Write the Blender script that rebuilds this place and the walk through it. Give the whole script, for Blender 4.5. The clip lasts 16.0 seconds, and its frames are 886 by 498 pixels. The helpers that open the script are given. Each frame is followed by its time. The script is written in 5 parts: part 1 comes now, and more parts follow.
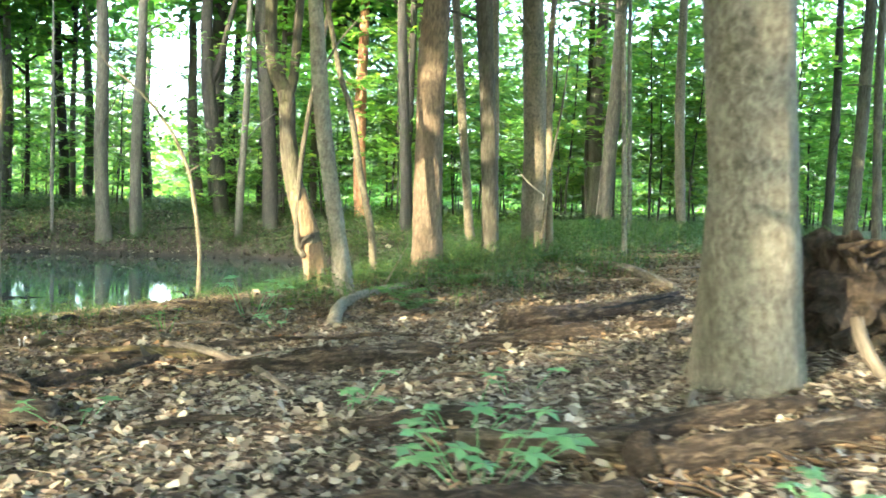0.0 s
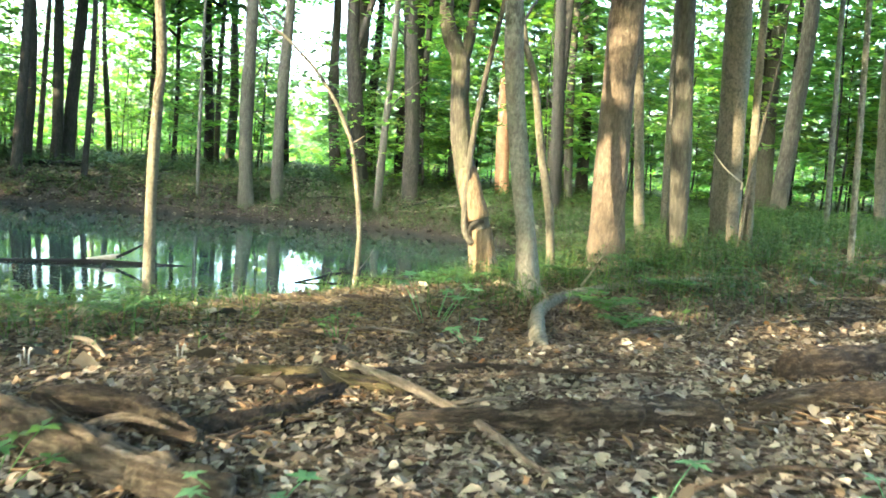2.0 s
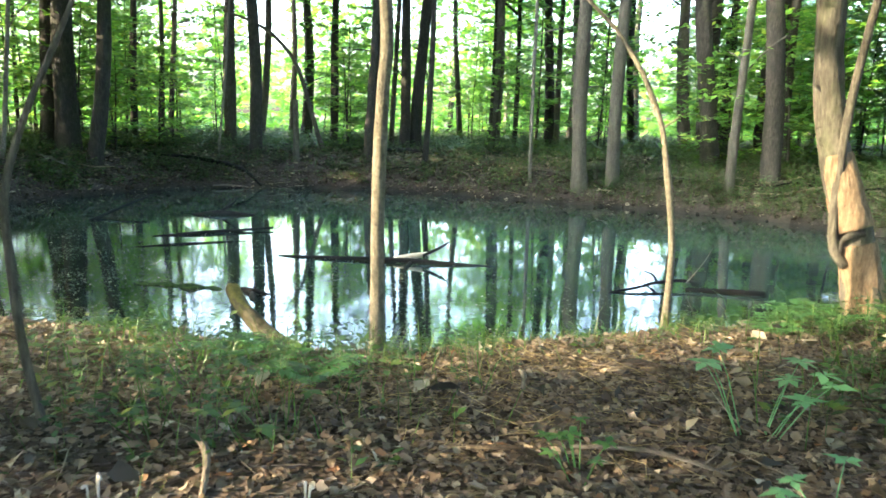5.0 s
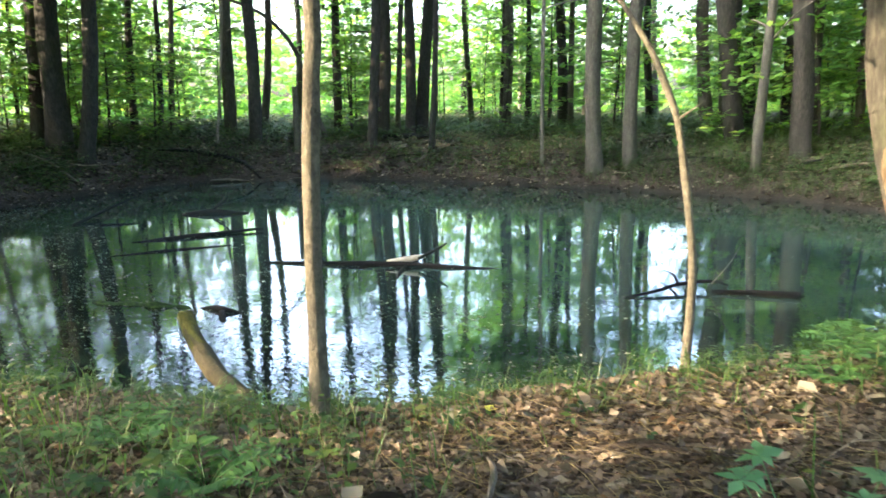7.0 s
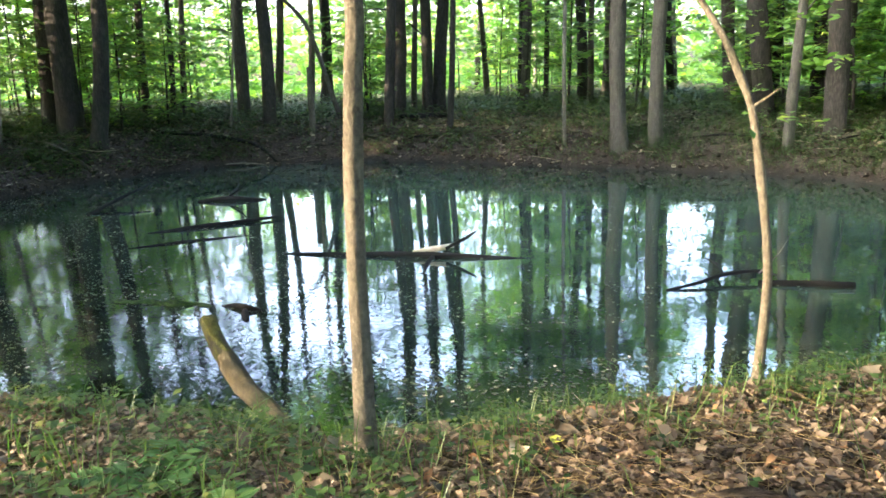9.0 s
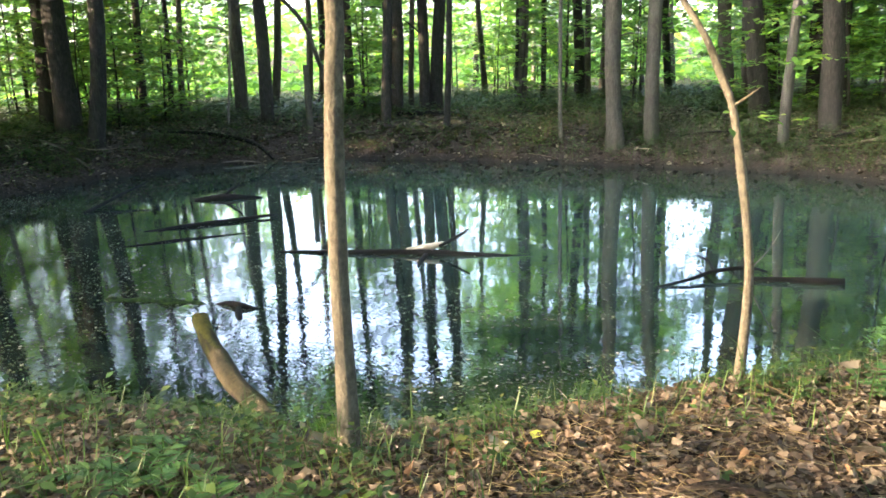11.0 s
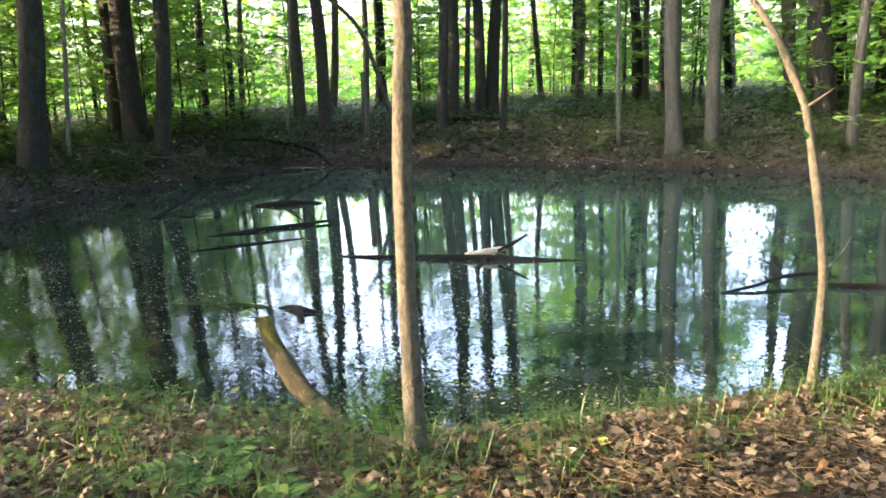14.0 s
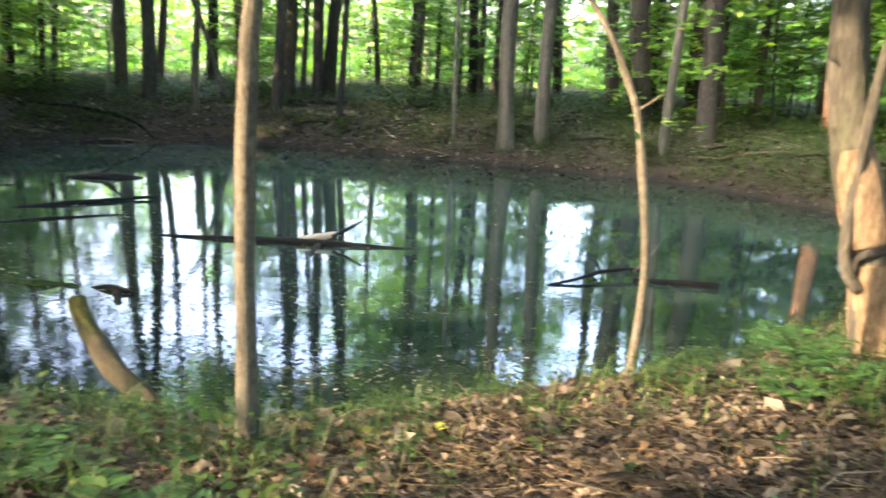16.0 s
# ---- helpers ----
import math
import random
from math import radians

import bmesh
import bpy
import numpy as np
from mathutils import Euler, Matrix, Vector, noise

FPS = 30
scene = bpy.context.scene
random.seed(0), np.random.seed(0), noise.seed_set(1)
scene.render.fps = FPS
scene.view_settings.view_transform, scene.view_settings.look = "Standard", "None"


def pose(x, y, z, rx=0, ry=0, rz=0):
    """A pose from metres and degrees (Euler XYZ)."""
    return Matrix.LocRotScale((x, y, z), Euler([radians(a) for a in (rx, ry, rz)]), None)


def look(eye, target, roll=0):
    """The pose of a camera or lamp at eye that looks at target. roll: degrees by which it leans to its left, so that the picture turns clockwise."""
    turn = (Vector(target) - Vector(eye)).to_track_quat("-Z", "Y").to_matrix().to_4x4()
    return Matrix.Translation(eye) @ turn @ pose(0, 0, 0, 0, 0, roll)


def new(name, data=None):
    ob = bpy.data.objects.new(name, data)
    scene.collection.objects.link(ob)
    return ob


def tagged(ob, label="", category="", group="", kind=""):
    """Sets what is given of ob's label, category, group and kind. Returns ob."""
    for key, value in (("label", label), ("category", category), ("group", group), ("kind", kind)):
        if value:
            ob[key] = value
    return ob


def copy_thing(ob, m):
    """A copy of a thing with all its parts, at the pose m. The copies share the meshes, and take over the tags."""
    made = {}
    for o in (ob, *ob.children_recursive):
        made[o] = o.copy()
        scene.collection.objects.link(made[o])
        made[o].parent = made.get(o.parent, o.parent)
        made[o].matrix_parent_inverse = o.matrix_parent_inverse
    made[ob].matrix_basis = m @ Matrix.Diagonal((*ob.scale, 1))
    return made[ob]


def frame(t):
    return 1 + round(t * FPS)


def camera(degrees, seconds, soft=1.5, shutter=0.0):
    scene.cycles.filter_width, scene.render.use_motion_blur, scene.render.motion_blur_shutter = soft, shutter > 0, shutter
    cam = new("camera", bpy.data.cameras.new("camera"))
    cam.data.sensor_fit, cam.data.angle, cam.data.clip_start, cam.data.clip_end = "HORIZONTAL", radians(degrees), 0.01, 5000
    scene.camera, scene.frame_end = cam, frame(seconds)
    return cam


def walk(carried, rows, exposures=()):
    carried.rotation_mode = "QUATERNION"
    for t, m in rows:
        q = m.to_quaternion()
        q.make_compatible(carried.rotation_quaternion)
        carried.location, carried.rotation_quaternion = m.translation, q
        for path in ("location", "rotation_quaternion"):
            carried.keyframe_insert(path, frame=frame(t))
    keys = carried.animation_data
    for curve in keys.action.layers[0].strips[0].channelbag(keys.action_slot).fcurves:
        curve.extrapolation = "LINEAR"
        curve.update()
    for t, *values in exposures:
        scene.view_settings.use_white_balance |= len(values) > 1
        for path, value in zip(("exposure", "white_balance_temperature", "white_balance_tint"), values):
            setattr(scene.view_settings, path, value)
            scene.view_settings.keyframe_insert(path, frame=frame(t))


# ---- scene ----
cam = camera(59.0, 16.0, soft=1.7, shutter=0.5)
PATH = [
    (0, (-0.081, 2.001, 2.238), (-0.239, 3.99, 2.107), 2.0),
    (0.5, (-0.465, 2.312, 2.231), (-0.659, 4.296, 2.076), 2.1),
    (1, (-0.728, 2.633, 2.259), (-1.125, 4.586, 2.084), 2.3),
    (1.5, (-1.02, 2.976, 2.294), (-1.48, 4.911, 2.09), 4.0),
    (2, (-1.067, 3.299, 2.325), (-1.518, 5.235, 2.106), 4.2),
    (2.5, (-1.123, 3.791, 2.436), (-1.725, 5.684, 2.2), 3.9),
    (3, (-1.244, 4.192, 2.451), (-2.063, 6.0, 2.2), 3.9),
    (3.5, (-1.301, 4.527, 2.438), (-2.207, 6.294, 2.198), 3.8),
    (4, (-1.367, 4.991, 2.448), (-2.484, 6.629, 2.18), 3.6),
    (6.5, (-1.81, 6.636, 2.645), (-3.076, 8.139, 2.273), 0.3),
    (7, (-2.001, 6.994, 2.666), (-3.279, 8.484, 2.283), -0.8),
    (7.5, (-2.128, 7.157, 2.754), (-3.571, 8.488, 2.37), -1.6),
    (8, (-2.216, 7.192, 2.802), (-3.625, 8.553, 2.399), -1.5),
    (8.5, (-2.411, 7.253, 2.773), (-3.801, 8.63, 2.359), -1.7),
    (9, (-2.546, 7.259, 2.762), (-3.841, 8.718, 2.321), -1.7),
    (11.5, (-2.395, 7.292, 2.796), (-3.69, 8.749, 2.348), -1.9),
    (12, (-2.38, 7.302, 2.817), (-3.684, 8.764, 2.414), -2.0),
    (12.5, (-2.392, 7.275, 2.797), (-3.704, 8.73, 2.393), -2.0),
    (13, (-2.412, 7.288, 2.777), (-3.735, 8.73, 2.36), -2.5),
    (13.5, (-2.435, 7.278, 2.775), (-3.793, 8.684, 2.35), -2.8),
    (14, (-2.474, 7.232, 2.78), (-3.871, 8.598, 2.35), -2.7),
    (14.5, (-2.513, 7.198, 2.786), (-3.887, 8.583, 2.347), -2.0),
    (15, (-2.565, 7.191, 2.777), (-3.867, 8.641, 2.33), -1.2),
    (15.5, (-2.601, 7.191, 2.751), (-3.825, 8.706, 2.3), 0.0),
    (16, (-2.591, 7.239, 2.729), (-3.647, 8.874, 2.27), 2.5),
]
walk(cam, [(t, look(eye, target, roll)) for t, eye, target, roll in PATH],
     [(0, 5.15, 5950, 2), (2, 5.13, 5950, 2), (4, 5.0, 5950, 5), (7, 4.62, 6000, 13), (16, 4.6, 6350, 20)])

# ---------------------------------------------------------------- light
SUN_EL, SUN_AZ = 17.0, 217.0          # degrees; azimuth of the sun, clockwise from +y
world = bpy.data.worlds.new("sky")
scene.world = world
world.use_nodes = True
wn = world.node_tree
sky = wn.nodes.new("ShaderNodeTexSky")
sky.sky_type = "NISHITA"
sky.sun_disc = False
sky.sun_elevation = radians(SUN_EL + 12)
sky.sun_rotation = radians(SUN_AZ)
sky.air_density, sky.dust_density, sky.ozone_density = 1.0, 6.0, 0.8
wn.nodes["Background"].inputs["Strength"].default_value = 0.15
wn.links.new(sky.outputs["Color"], wn.nodes["Background"].inputs["Color"])

sun = new("sun", bpy.data.lights.new("sun", "SUN"))
sun.data.energy, sun.data.angle, sun.data.color = 1.6, radians(0.6), (1.0, 0.76, 0.48)
sa, se = radians(SUN_AZ), radians(SUN_EL)
sun.matrix_world = look((math.sin(sa) * math.cos(se) * 90, math.cos(sa) * math.cos(se) * 90, math.sin(se) * 90), (0, 0, 0))


# ---------------------------------------------------------------- materials
def node(nt, kind, **inputs):
    n = nt.nodes.new(kind)
    for key, value in inputs.items():
        n.inputs[key.replace("_", " ")].default_value = value
    return n


def ramp(nt, source, stops):
    n = nt.nodes.new("ShaderNodeValToRGB")
    e = n.color_ramp.elements
    while len(e) < len(stops):
        e.new(0.5)
    for k, (at, col) in enumerate(stops):
        e[k].position, e[k].color = at, (*col, 1)
    nt.links.new(source, n.inputs[0])
    return n.outputs[0]


def blank(name):
    m = bpy.data.materials.new(name)
    m.use_nodes = True
    return m, m.node_tree, m.node_tree.nodes["Principled BSDF"]


def mixed(nt, a, b, fac, mode="MIX"):
    n = nt.nodes.new("ShaderNodeMix")
    n.data_type, n.blend_type = "RGBA", mode
    for sock, v in ((n.inputs[0], fac), (n.inputs[6], a), (n.inputs[7], b)):
        if hasattr(v, "is_linked"):
            nt.links.new(v, sock)
        elif isinstance(v, tuple):
            sock.default_value = (*v, 1)
        else:
            sock.default_value = v
    return n.outputs[2]


def coords(nt, scale, world_space=False):
    mp = nt.nodes.new("ShaderNodeMapping")
    mp.inputs["Scale"].default_value = scale
    if world_space:
        nt.links.new(nt.nodes.new("ShaderNodeNewGeometry").outputs["Position"], mp.inputs["Vector"])
    else:
        nt.links.new(nt.nodes.new("ShaderNodeTexCoord").outputs["Object"], mp.inputs["Vector"])
    return mp.outputs[0]


def noise_of(nt, vec, scale, detail=5.0, rough=0.6):
    n = node(nt, "ShaderNodeTexNoise", Scale=scale, Detail=detail, Roughness=rough)
    nt.links.new(vec, n.inputs["Vector"])
    return n.outputs["Fac"]


def bumped(nt, bsdf, height, strength, distance):
    b = node(nt, "ShaderNodeBump", Strength=strength, Distance=distance)
    nt.links.new(height, b.inputs["Height"])
    nt.links.new(b.outputs[0], bsdf.inputs["Normal"])


def bark(name, dark, mid, light, furrow=1.0, moss=0.25, grain=5.0, blotch=0.55, plates=0.5):
    """Bark: furrows along the stem over broken plates, lichen blotches and a little moss."""
    m, nt, p = blank(name)
    long = coords(nt, (9, 9, 9 / grain))
    fine = noise_of(nt, long, 3.2, 8, 0.7)
    round_ = coords(nt, (1, 1, 0.6))
    blot = noise_of(nt, round_, 4.0, 5, 0.65)
    base = ramp(nt, fine, [(0.30, dark), (0.5, mid), (0.72, light)])
    base = mixed(nt, base, light, ramp(nt, blot, [(0.55, (0, 0, 0)), (0.7, (0.55, 0.55, 0.55))]))
    scab = noise_of(nt, coords(nt, (1, 1, 0.8)), 6.0, 7, 0.75)
    base = mixed(nt, base, dark, ramp(nt, scab, [(0.54, (0, 0, 0)), (0.64, (blotch, blotch, blotch))]))
    mo = noise_of(nt, round_, 1.7, 6, 0.7)
    base = mixed(nt, base, (0.06, 0.078, 0.028), ramp(nt, mo, [(0.56, (0, 0, 0)), (0.72, (moss * 2, moss * 2, moss * 2))]))
    info = nt.nodes.new("ShaderNodeObjectInfo")
    base = mixed(nt, base, ramp(nt, info.outputs["Random"], [(0, (0.66, 0.68, 0.68)), (1, (1.0, 0.98, 0.95))]), 1.0, "MULTIPLY")
    nt.links.new(base, p.inputs["Base Color"])
    p.inputs["Roughness"].default_value = 0.9
    p.inputs["Specular IOR Level"].default_value = 0.2
    rise = nt.nodes.new("ShaderNodeMath")
    rise.operation = "MULTIPLY_ADD"
    rise.inputs[1].default_value = plates
    nt.links.new(scab, rise.inputs[0])
    nt.links.new(fine, rise.inputs[2])
    bumped(nt, p, rise.outputs[0], 1.0, 0.035 * furrow)
    return m


BARK_GREY = bark("bark_grey", (0.06, 0.058, 0.045), (0.15, 0.145, 0.115), (0.26, 0.252, 0.208), 1.6, 0.35, 1.6, 0.5, 1.2)
# pale bark; on some woodland trunks the paleness stands for sunlight
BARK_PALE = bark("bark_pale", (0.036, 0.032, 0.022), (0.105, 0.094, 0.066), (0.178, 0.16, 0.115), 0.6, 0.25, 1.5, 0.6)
BARK_BROWN = bark("bark_brown", (0.025, 0.024, 0.018), (0.062, 0.058, 0.044), (0.122, 0.115, 0.088), 1.4, 0.3)
# brown bark lightened and warmed to carry sunlight in its colour
BARK_SUNLIT = bark("bark_sunlit", (0.036, 0.028, 0.019), (0.098, 0.077, 0.054), (0.19, 0.152, 0.108), 1.3, 0.15, 3.0)
BARK_MID = bark("bark_mid", (0.030, 0.0295, 0.023), (0.070, 0.068, 0.053), (0.13, 0.127, 0.102), 1.3, 0.3)
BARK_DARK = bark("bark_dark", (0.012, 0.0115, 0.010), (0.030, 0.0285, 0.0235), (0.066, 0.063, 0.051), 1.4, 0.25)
BARK_RED = bark("bark_red", (0.11, 0.06, 0.035), (0.24, 0.13, 0.075), (0.34, 0.2, 0.12), 1.0, 0.1)
DEADWOOD = bark("deadwood", (0.045, 0.039, 0.03), (0.12, 0.103, 0.081), (0.23, 0.2, 0.162), 0.8, 0.15, 5.0, 0.7)
ROTWOOD = bark("rotwood", (0.008, 0.006, 0.005), (0.045, 0.034, 0.024), (0.2, 0.155, 0.105), 3.0, 0.2, 4.0, 0.9)
WETWOOD = bark("wetwood", (0.003, 0.003, 0.003), (0.006, 0.006, 0.0055), (0.015, 0.0145, 0.013), 0.8, 0.04)
MOSSWOOD = bark("mosswood", (0.025, 0.022, 0.014), (0.07, 0.058, 0.028), (0.135, 0.115, 0.055), 1.4, 0.6)
MOSS = bark("moss", (0.008, 0.014, 0.004), (0.028, 0.058, 0.009), (0.09, 0.15, 0.024), 1.6, 0.2, 2.0, 0.8)
TORNWOOD = bark("tornwood", (0.055, 0.038, 0.022), (0.145, 0.104, 0.062), (0.25, 0.19, 0.118), 1.0, 0.0, 4.0, 0.6)
CAPMOSS = bark("cap_moss", (0.03, 0.03, 0.006), (0.085, 0.082, 0.015), (0.15, 0.14, 0.03), 1.2, 0.2, 1.5)
PALEWOOD = bark("palewood", (0.30, 0.25, 0.18), (0.45, 0.39, 0.30), (0.58, 0.52, 0.42), 0.3, 0.0)


def leafy(name, stops, through_=0.45, rough=0.55, hue=1.0):
    """A thin leaf that lets light through; each leaf has its own shade."""
    m, nt, p = blank(name)
    geo = nt.nodes.new("ShaderNodeNewGeometry")
    col = ramp(nt, geo.outputs["Random Per Island"], stops)
    patch = noise_of(nt, coords(nt, (1, 1, 1), True), 0.35, 3, 0.6)
    col = mixed(nt, col, ramp(nt, patch, [(0.3, (0.7, 0.78, 0.75)), (0.7, (1.15, 1.08, 0.9))]), 1.0, "MULTIPLY")
    nt.links.new(col, p.inputs["Base Color"])
    p.inputs["Roughness"].default_value = rough
    p.inputs["Specular IOR Level"].default_value = 0.3
    if through_:
        tr = nt.nodes.new("ShaderNodeBsdfTranslucent")
        lit = mixed(nt, col, (1.25 * hue, 1.35, 0.55), 1.0, "MULTIPLY")
        nt.links.new(lit, tr.inputs["Color"])
        mix = nt.nodes.new("ShaderNodeMixShader")
        mix.inputs[0].default_value = through_
        nt.links.new(p.outputs[0], mix.inputs[1])
        nt.links.new(tr.outputs[0], mix.inputs[2])
        nt.links.new(mix.outputs[0], nt.nodes["Material Output"].inputs["Surface"])
    return m


LEAF = leafy("leaf_green", [(0, (0.064, 0.151, 0.043)), (0.5, (0.104, 0.231, 0.058)), (0.85, (0.166, 0.312, 0.072)), (1, (0.295, 0.381, 0.082))], 0.5)
LEAF_HIGH = leafy("leaf_canopy", [(0, (0.043, 0.119, 0.030)), (0.6, (0.076, 0.196, 0.043)), (1, (0.136, 0.272, 0.051))], 0.5)
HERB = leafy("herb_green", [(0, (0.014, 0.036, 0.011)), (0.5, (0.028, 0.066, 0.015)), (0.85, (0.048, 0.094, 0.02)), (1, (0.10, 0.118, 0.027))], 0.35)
FERN = leafy("fern_green", [(0, (0.032, 0.088, 0.028)), (0.6, (0.052, 0.13, 0.038)), (1, (0.088, 0.178, 0.046))], 0.35)
BLUEHERB = leafy("herb_blue_green", [(0, (0.068, 0.170, 0.093)), (0.6, (0.102, 0.238, 0.128)), (1, (0.145, 0.297, 0.162))], 0.3)
LITTER = leafy("dry_leaves", [(0, (0.026, 0.019, 0.014)), (0.2, (0.054, 0.039, 0.029)), (0.42, (0.09, 0.066, 0.049)), (0.68, (0.12, 0.091, 0.069)), (0.88, (0.153, 0.122, 0.097)), (0.97, (0.2, 0.168, 0.14)), (0.985, (0.18, 0.105, 0.055)), (1, (0.15, 0.075, 0.038))], 0.15, 0.7)
SPECK = leafy("floating_bits", [(0, (0.015, 0.02, 0.01)), (0.6, (0.035, 0.05, 0.02)), (0.9, (0.1, 0.12, 0.05)), (1, (0.4, 0.36, 0.28))], 0.0, 0.6)
# greyer copy of the litter: the cool tone of shade is in its colour
SHADELEAF = leafy("grey_shade_leaves", [(0, (0.048, 0.04, 0.034)), (0.2, (0.105, 0.088, 0.076)), (0.45, (0.175, 0.149, 0.131)), (0.7, (0.232, 0.202, 0.18)), (0.9, (0.295, 0.265, 0.242)), (0.98, (0.37, 0.34, 0.318)), (1, (0.2, 0.12, 0.07))], 0.12, 0.75)
# litter colours darkened to carry the far bank's shade
DIMLEAF = leafy("shaded_bank_leaves", [(0, (0.010, 0.009, 0.007)), (0.45, (0.036, 0.030, 0.022)), (0.8, (0.11, 0.094, 0.072)), (1, (0.28, 0.248, 0.2))], 0.08, 0.7)

# forest floor
GROUND, nt, p = blank("forest_floor")
pos = coords(nt, (1, 1, 1), True)
cells = nt.nodes.new("ShaderNodeTexVoronoi")
cells.inputs["Scale"].default_value = 24.0
cells.inputs["Randomness"].default_value = 1.0
warp = nt.nodes.new("ShaderNodeVectorMath")
warp.operation = "MULTIPLY_ADD"
wob = node(nt, "ShaderNodeTexNoise", Scale=9.0, Detail=3.0)
nt.links.new(pos, wob.inputs["Vector"])
nt.links.new(wob.outputs["Color"], warp.inputs[0])
warp.inputs[1].default_value = (0.06, 0.06, 0.06)
nt.links.new(pos, warp.inputs[2])
nt.links.new(warp.outputs[0], cells.inputs["Vector"])
sep = nt.nodes.new("ShaderNodeSeparateColor")
nt.links.new(cells.outputs["Color"], sep.inputs[0])
leafcol = ramp(nt, sep.outputs[0], [(0, (0.022, 0.017, 0.013)), (0.4, (0.07, 0.054, 0.041)), (0.7, (0.125, 0.099, 0.077)), (1, (0.2, 0.166, 0.136))])
soil = ramp(nt, noise_of(nt, pos, 14, 8, 0.7), [(0.3, (0.012, 0.010, 0.008)), (0.7, (0.048, 0.037, 0.026))])
col = mixed(nt, leafcol, soil, ramp(nt, noise_of(nt, pos, 2.3, 6, 0.7), [(0.42, (0, 0, 0)), (0.62, (0.6, 0.6, 0.6))]))
grassy = nt.nodes.new("ShaderNodeAttribute")
grassy.attribute_name = "green"
gcol = ramp(nt, noise_of(nt, pos, 20, 6, 0.7), [(0.3, (0.022, 0.045, 0.014)), (0.7, (0.065, 0.11, 0.03))])
gm = nt.nodes.new("ShaderNodeMath")
gm.operation = "MULTIPLY"
nt.links.new(grassy.outputs["Fac"], gm.inputs[0])
nt.links.new(ramp(nt, noise_of(nt, pos, 3.0, 6, 0.75), [(0.35, (0, 0, 0)), (0.6, (1, 1, 1))]), gm.inputs[1])
col = mixed(nt, col, gcol, gm.outputs[0])
# mud at the waterline, and shade painted over the far bank
wet_shade = nt.nodes.new("ShaderNodeAttribute")
wet_shade.attribute_name = "mud_shade"
col = mixed(nt, col, (0.012, 0.011, 0.009), wet_shade.outputs["Fac"])
nt.links.new(col, p.inputs["Base Color"])
rough = ramp(nt, wet_shade.outputs["Fac"], [(0, (0.95, 0.95, 0.95)), (1, (0.75, 0.75, 0.75))])
nt.links.new(rough, p.inputs["Roughness"])
p.inputs["Specular IOR Level"].default_value = 0.05
bumped(nt, p, cells.outputs["Distance"], 0.8, 0.03)

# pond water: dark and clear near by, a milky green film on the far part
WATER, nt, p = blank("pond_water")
pos = coords(nt, (1, 1, 1), True)
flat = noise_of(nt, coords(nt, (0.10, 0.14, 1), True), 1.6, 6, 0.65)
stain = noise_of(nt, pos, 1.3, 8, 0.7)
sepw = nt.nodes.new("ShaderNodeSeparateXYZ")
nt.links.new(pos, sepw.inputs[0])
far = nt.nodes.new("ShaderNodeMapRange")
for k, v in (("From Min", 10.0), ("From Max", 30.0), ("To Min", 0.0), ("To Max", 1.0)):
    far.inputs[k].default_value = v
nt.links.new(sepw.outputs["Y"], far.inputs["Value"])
# film dies out by the far shore, imitating the bank's dark reflection
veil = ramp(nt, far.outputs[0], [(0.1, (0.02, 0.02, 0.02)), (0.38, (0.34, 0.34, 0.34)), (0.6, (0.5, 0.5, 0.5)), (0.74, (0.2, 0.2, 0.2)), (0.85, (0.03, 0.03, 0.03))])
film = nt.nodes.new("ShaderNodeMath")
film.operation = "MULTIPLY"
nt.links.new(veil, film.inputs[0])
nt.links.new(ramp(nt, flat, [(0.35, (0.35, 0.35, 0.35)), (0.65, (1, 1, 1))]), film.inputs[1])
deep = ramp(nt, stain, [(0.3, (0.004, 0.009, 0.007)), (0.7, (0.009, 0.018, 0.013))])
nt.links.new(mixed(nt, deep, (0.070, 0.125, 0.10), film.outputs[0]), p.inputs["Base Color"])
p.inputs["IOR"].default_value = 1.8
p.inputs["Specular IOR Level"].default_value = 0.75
nt.links.new(ramp(nt, film.outputs[0], [(0, (0.0, 0.0, 0.0)), (0.6, (0.02, 0.02, 0.02))]), p.inputs["Roughness"])
rip = noise_of(nt, pos, 5.0, 1, 0.5)
chop = noise_of(nt, coords(nt, (1, 1.3, 1), True), 15.0, 1.5, 0.5)
shallow = nt.nodes.new("ShaderNodeMapRange")
for k, v in (("From Min", 11.0), ("From Max", 19.0), ("To Min", 1.0), ("To Max", 0.12)):
    shallow.inputs[k].default_value = v
nt.links.new(sepw.outputs["Y"], shallow.inputs["Value"])
where = shallow.outputs[0]
cw = nt.nodes.new("ShaderNodeMath")
cw.operation = "MULTIPLY"
nt.links.new(chop, cw.inputs[0])
nt.links.new(where, cw.inputs[1])
both = nt.nodes.new("ShaderNodeMath")
both.operation = "MULTIPLY_ADD"
both.inputs[1].default_value = 0.8
nt.links.new(cw.outputs[0], both.inputs[0])
nt.links.new(rip, both.inputs[2])
bumped(nt, p, both.outputs[0], 0.045, 0.02)


def plain(name, col, rough=0.7, grain=30.0):
    m, nt, p = blank(name)
    n = noise_of(nt, coords(nt, (1, 1, 1)), grain, 5, 0.6)
    nt.links.new(ramp(nt, n, [(0.3, tuple(c * 0.7 for c in col)), (0.7, col)]), p.inputs["Base Color"])
    p.inputs["Roughness"].default_value = rough
    return m


GHOST = plain("ghost_white", (0.36, 0.33, 0.28))
BLUE = plain("blue_plastic", (0.03, 0.085, 0.17), 0.5)
EARTH = bark("root_earth", (0.006, 0.005, 0.004), (0.034, 0.025, 0.018), (0.12, 0.09, 0.062), 2.6, 0.1, 1.2, 0.9)
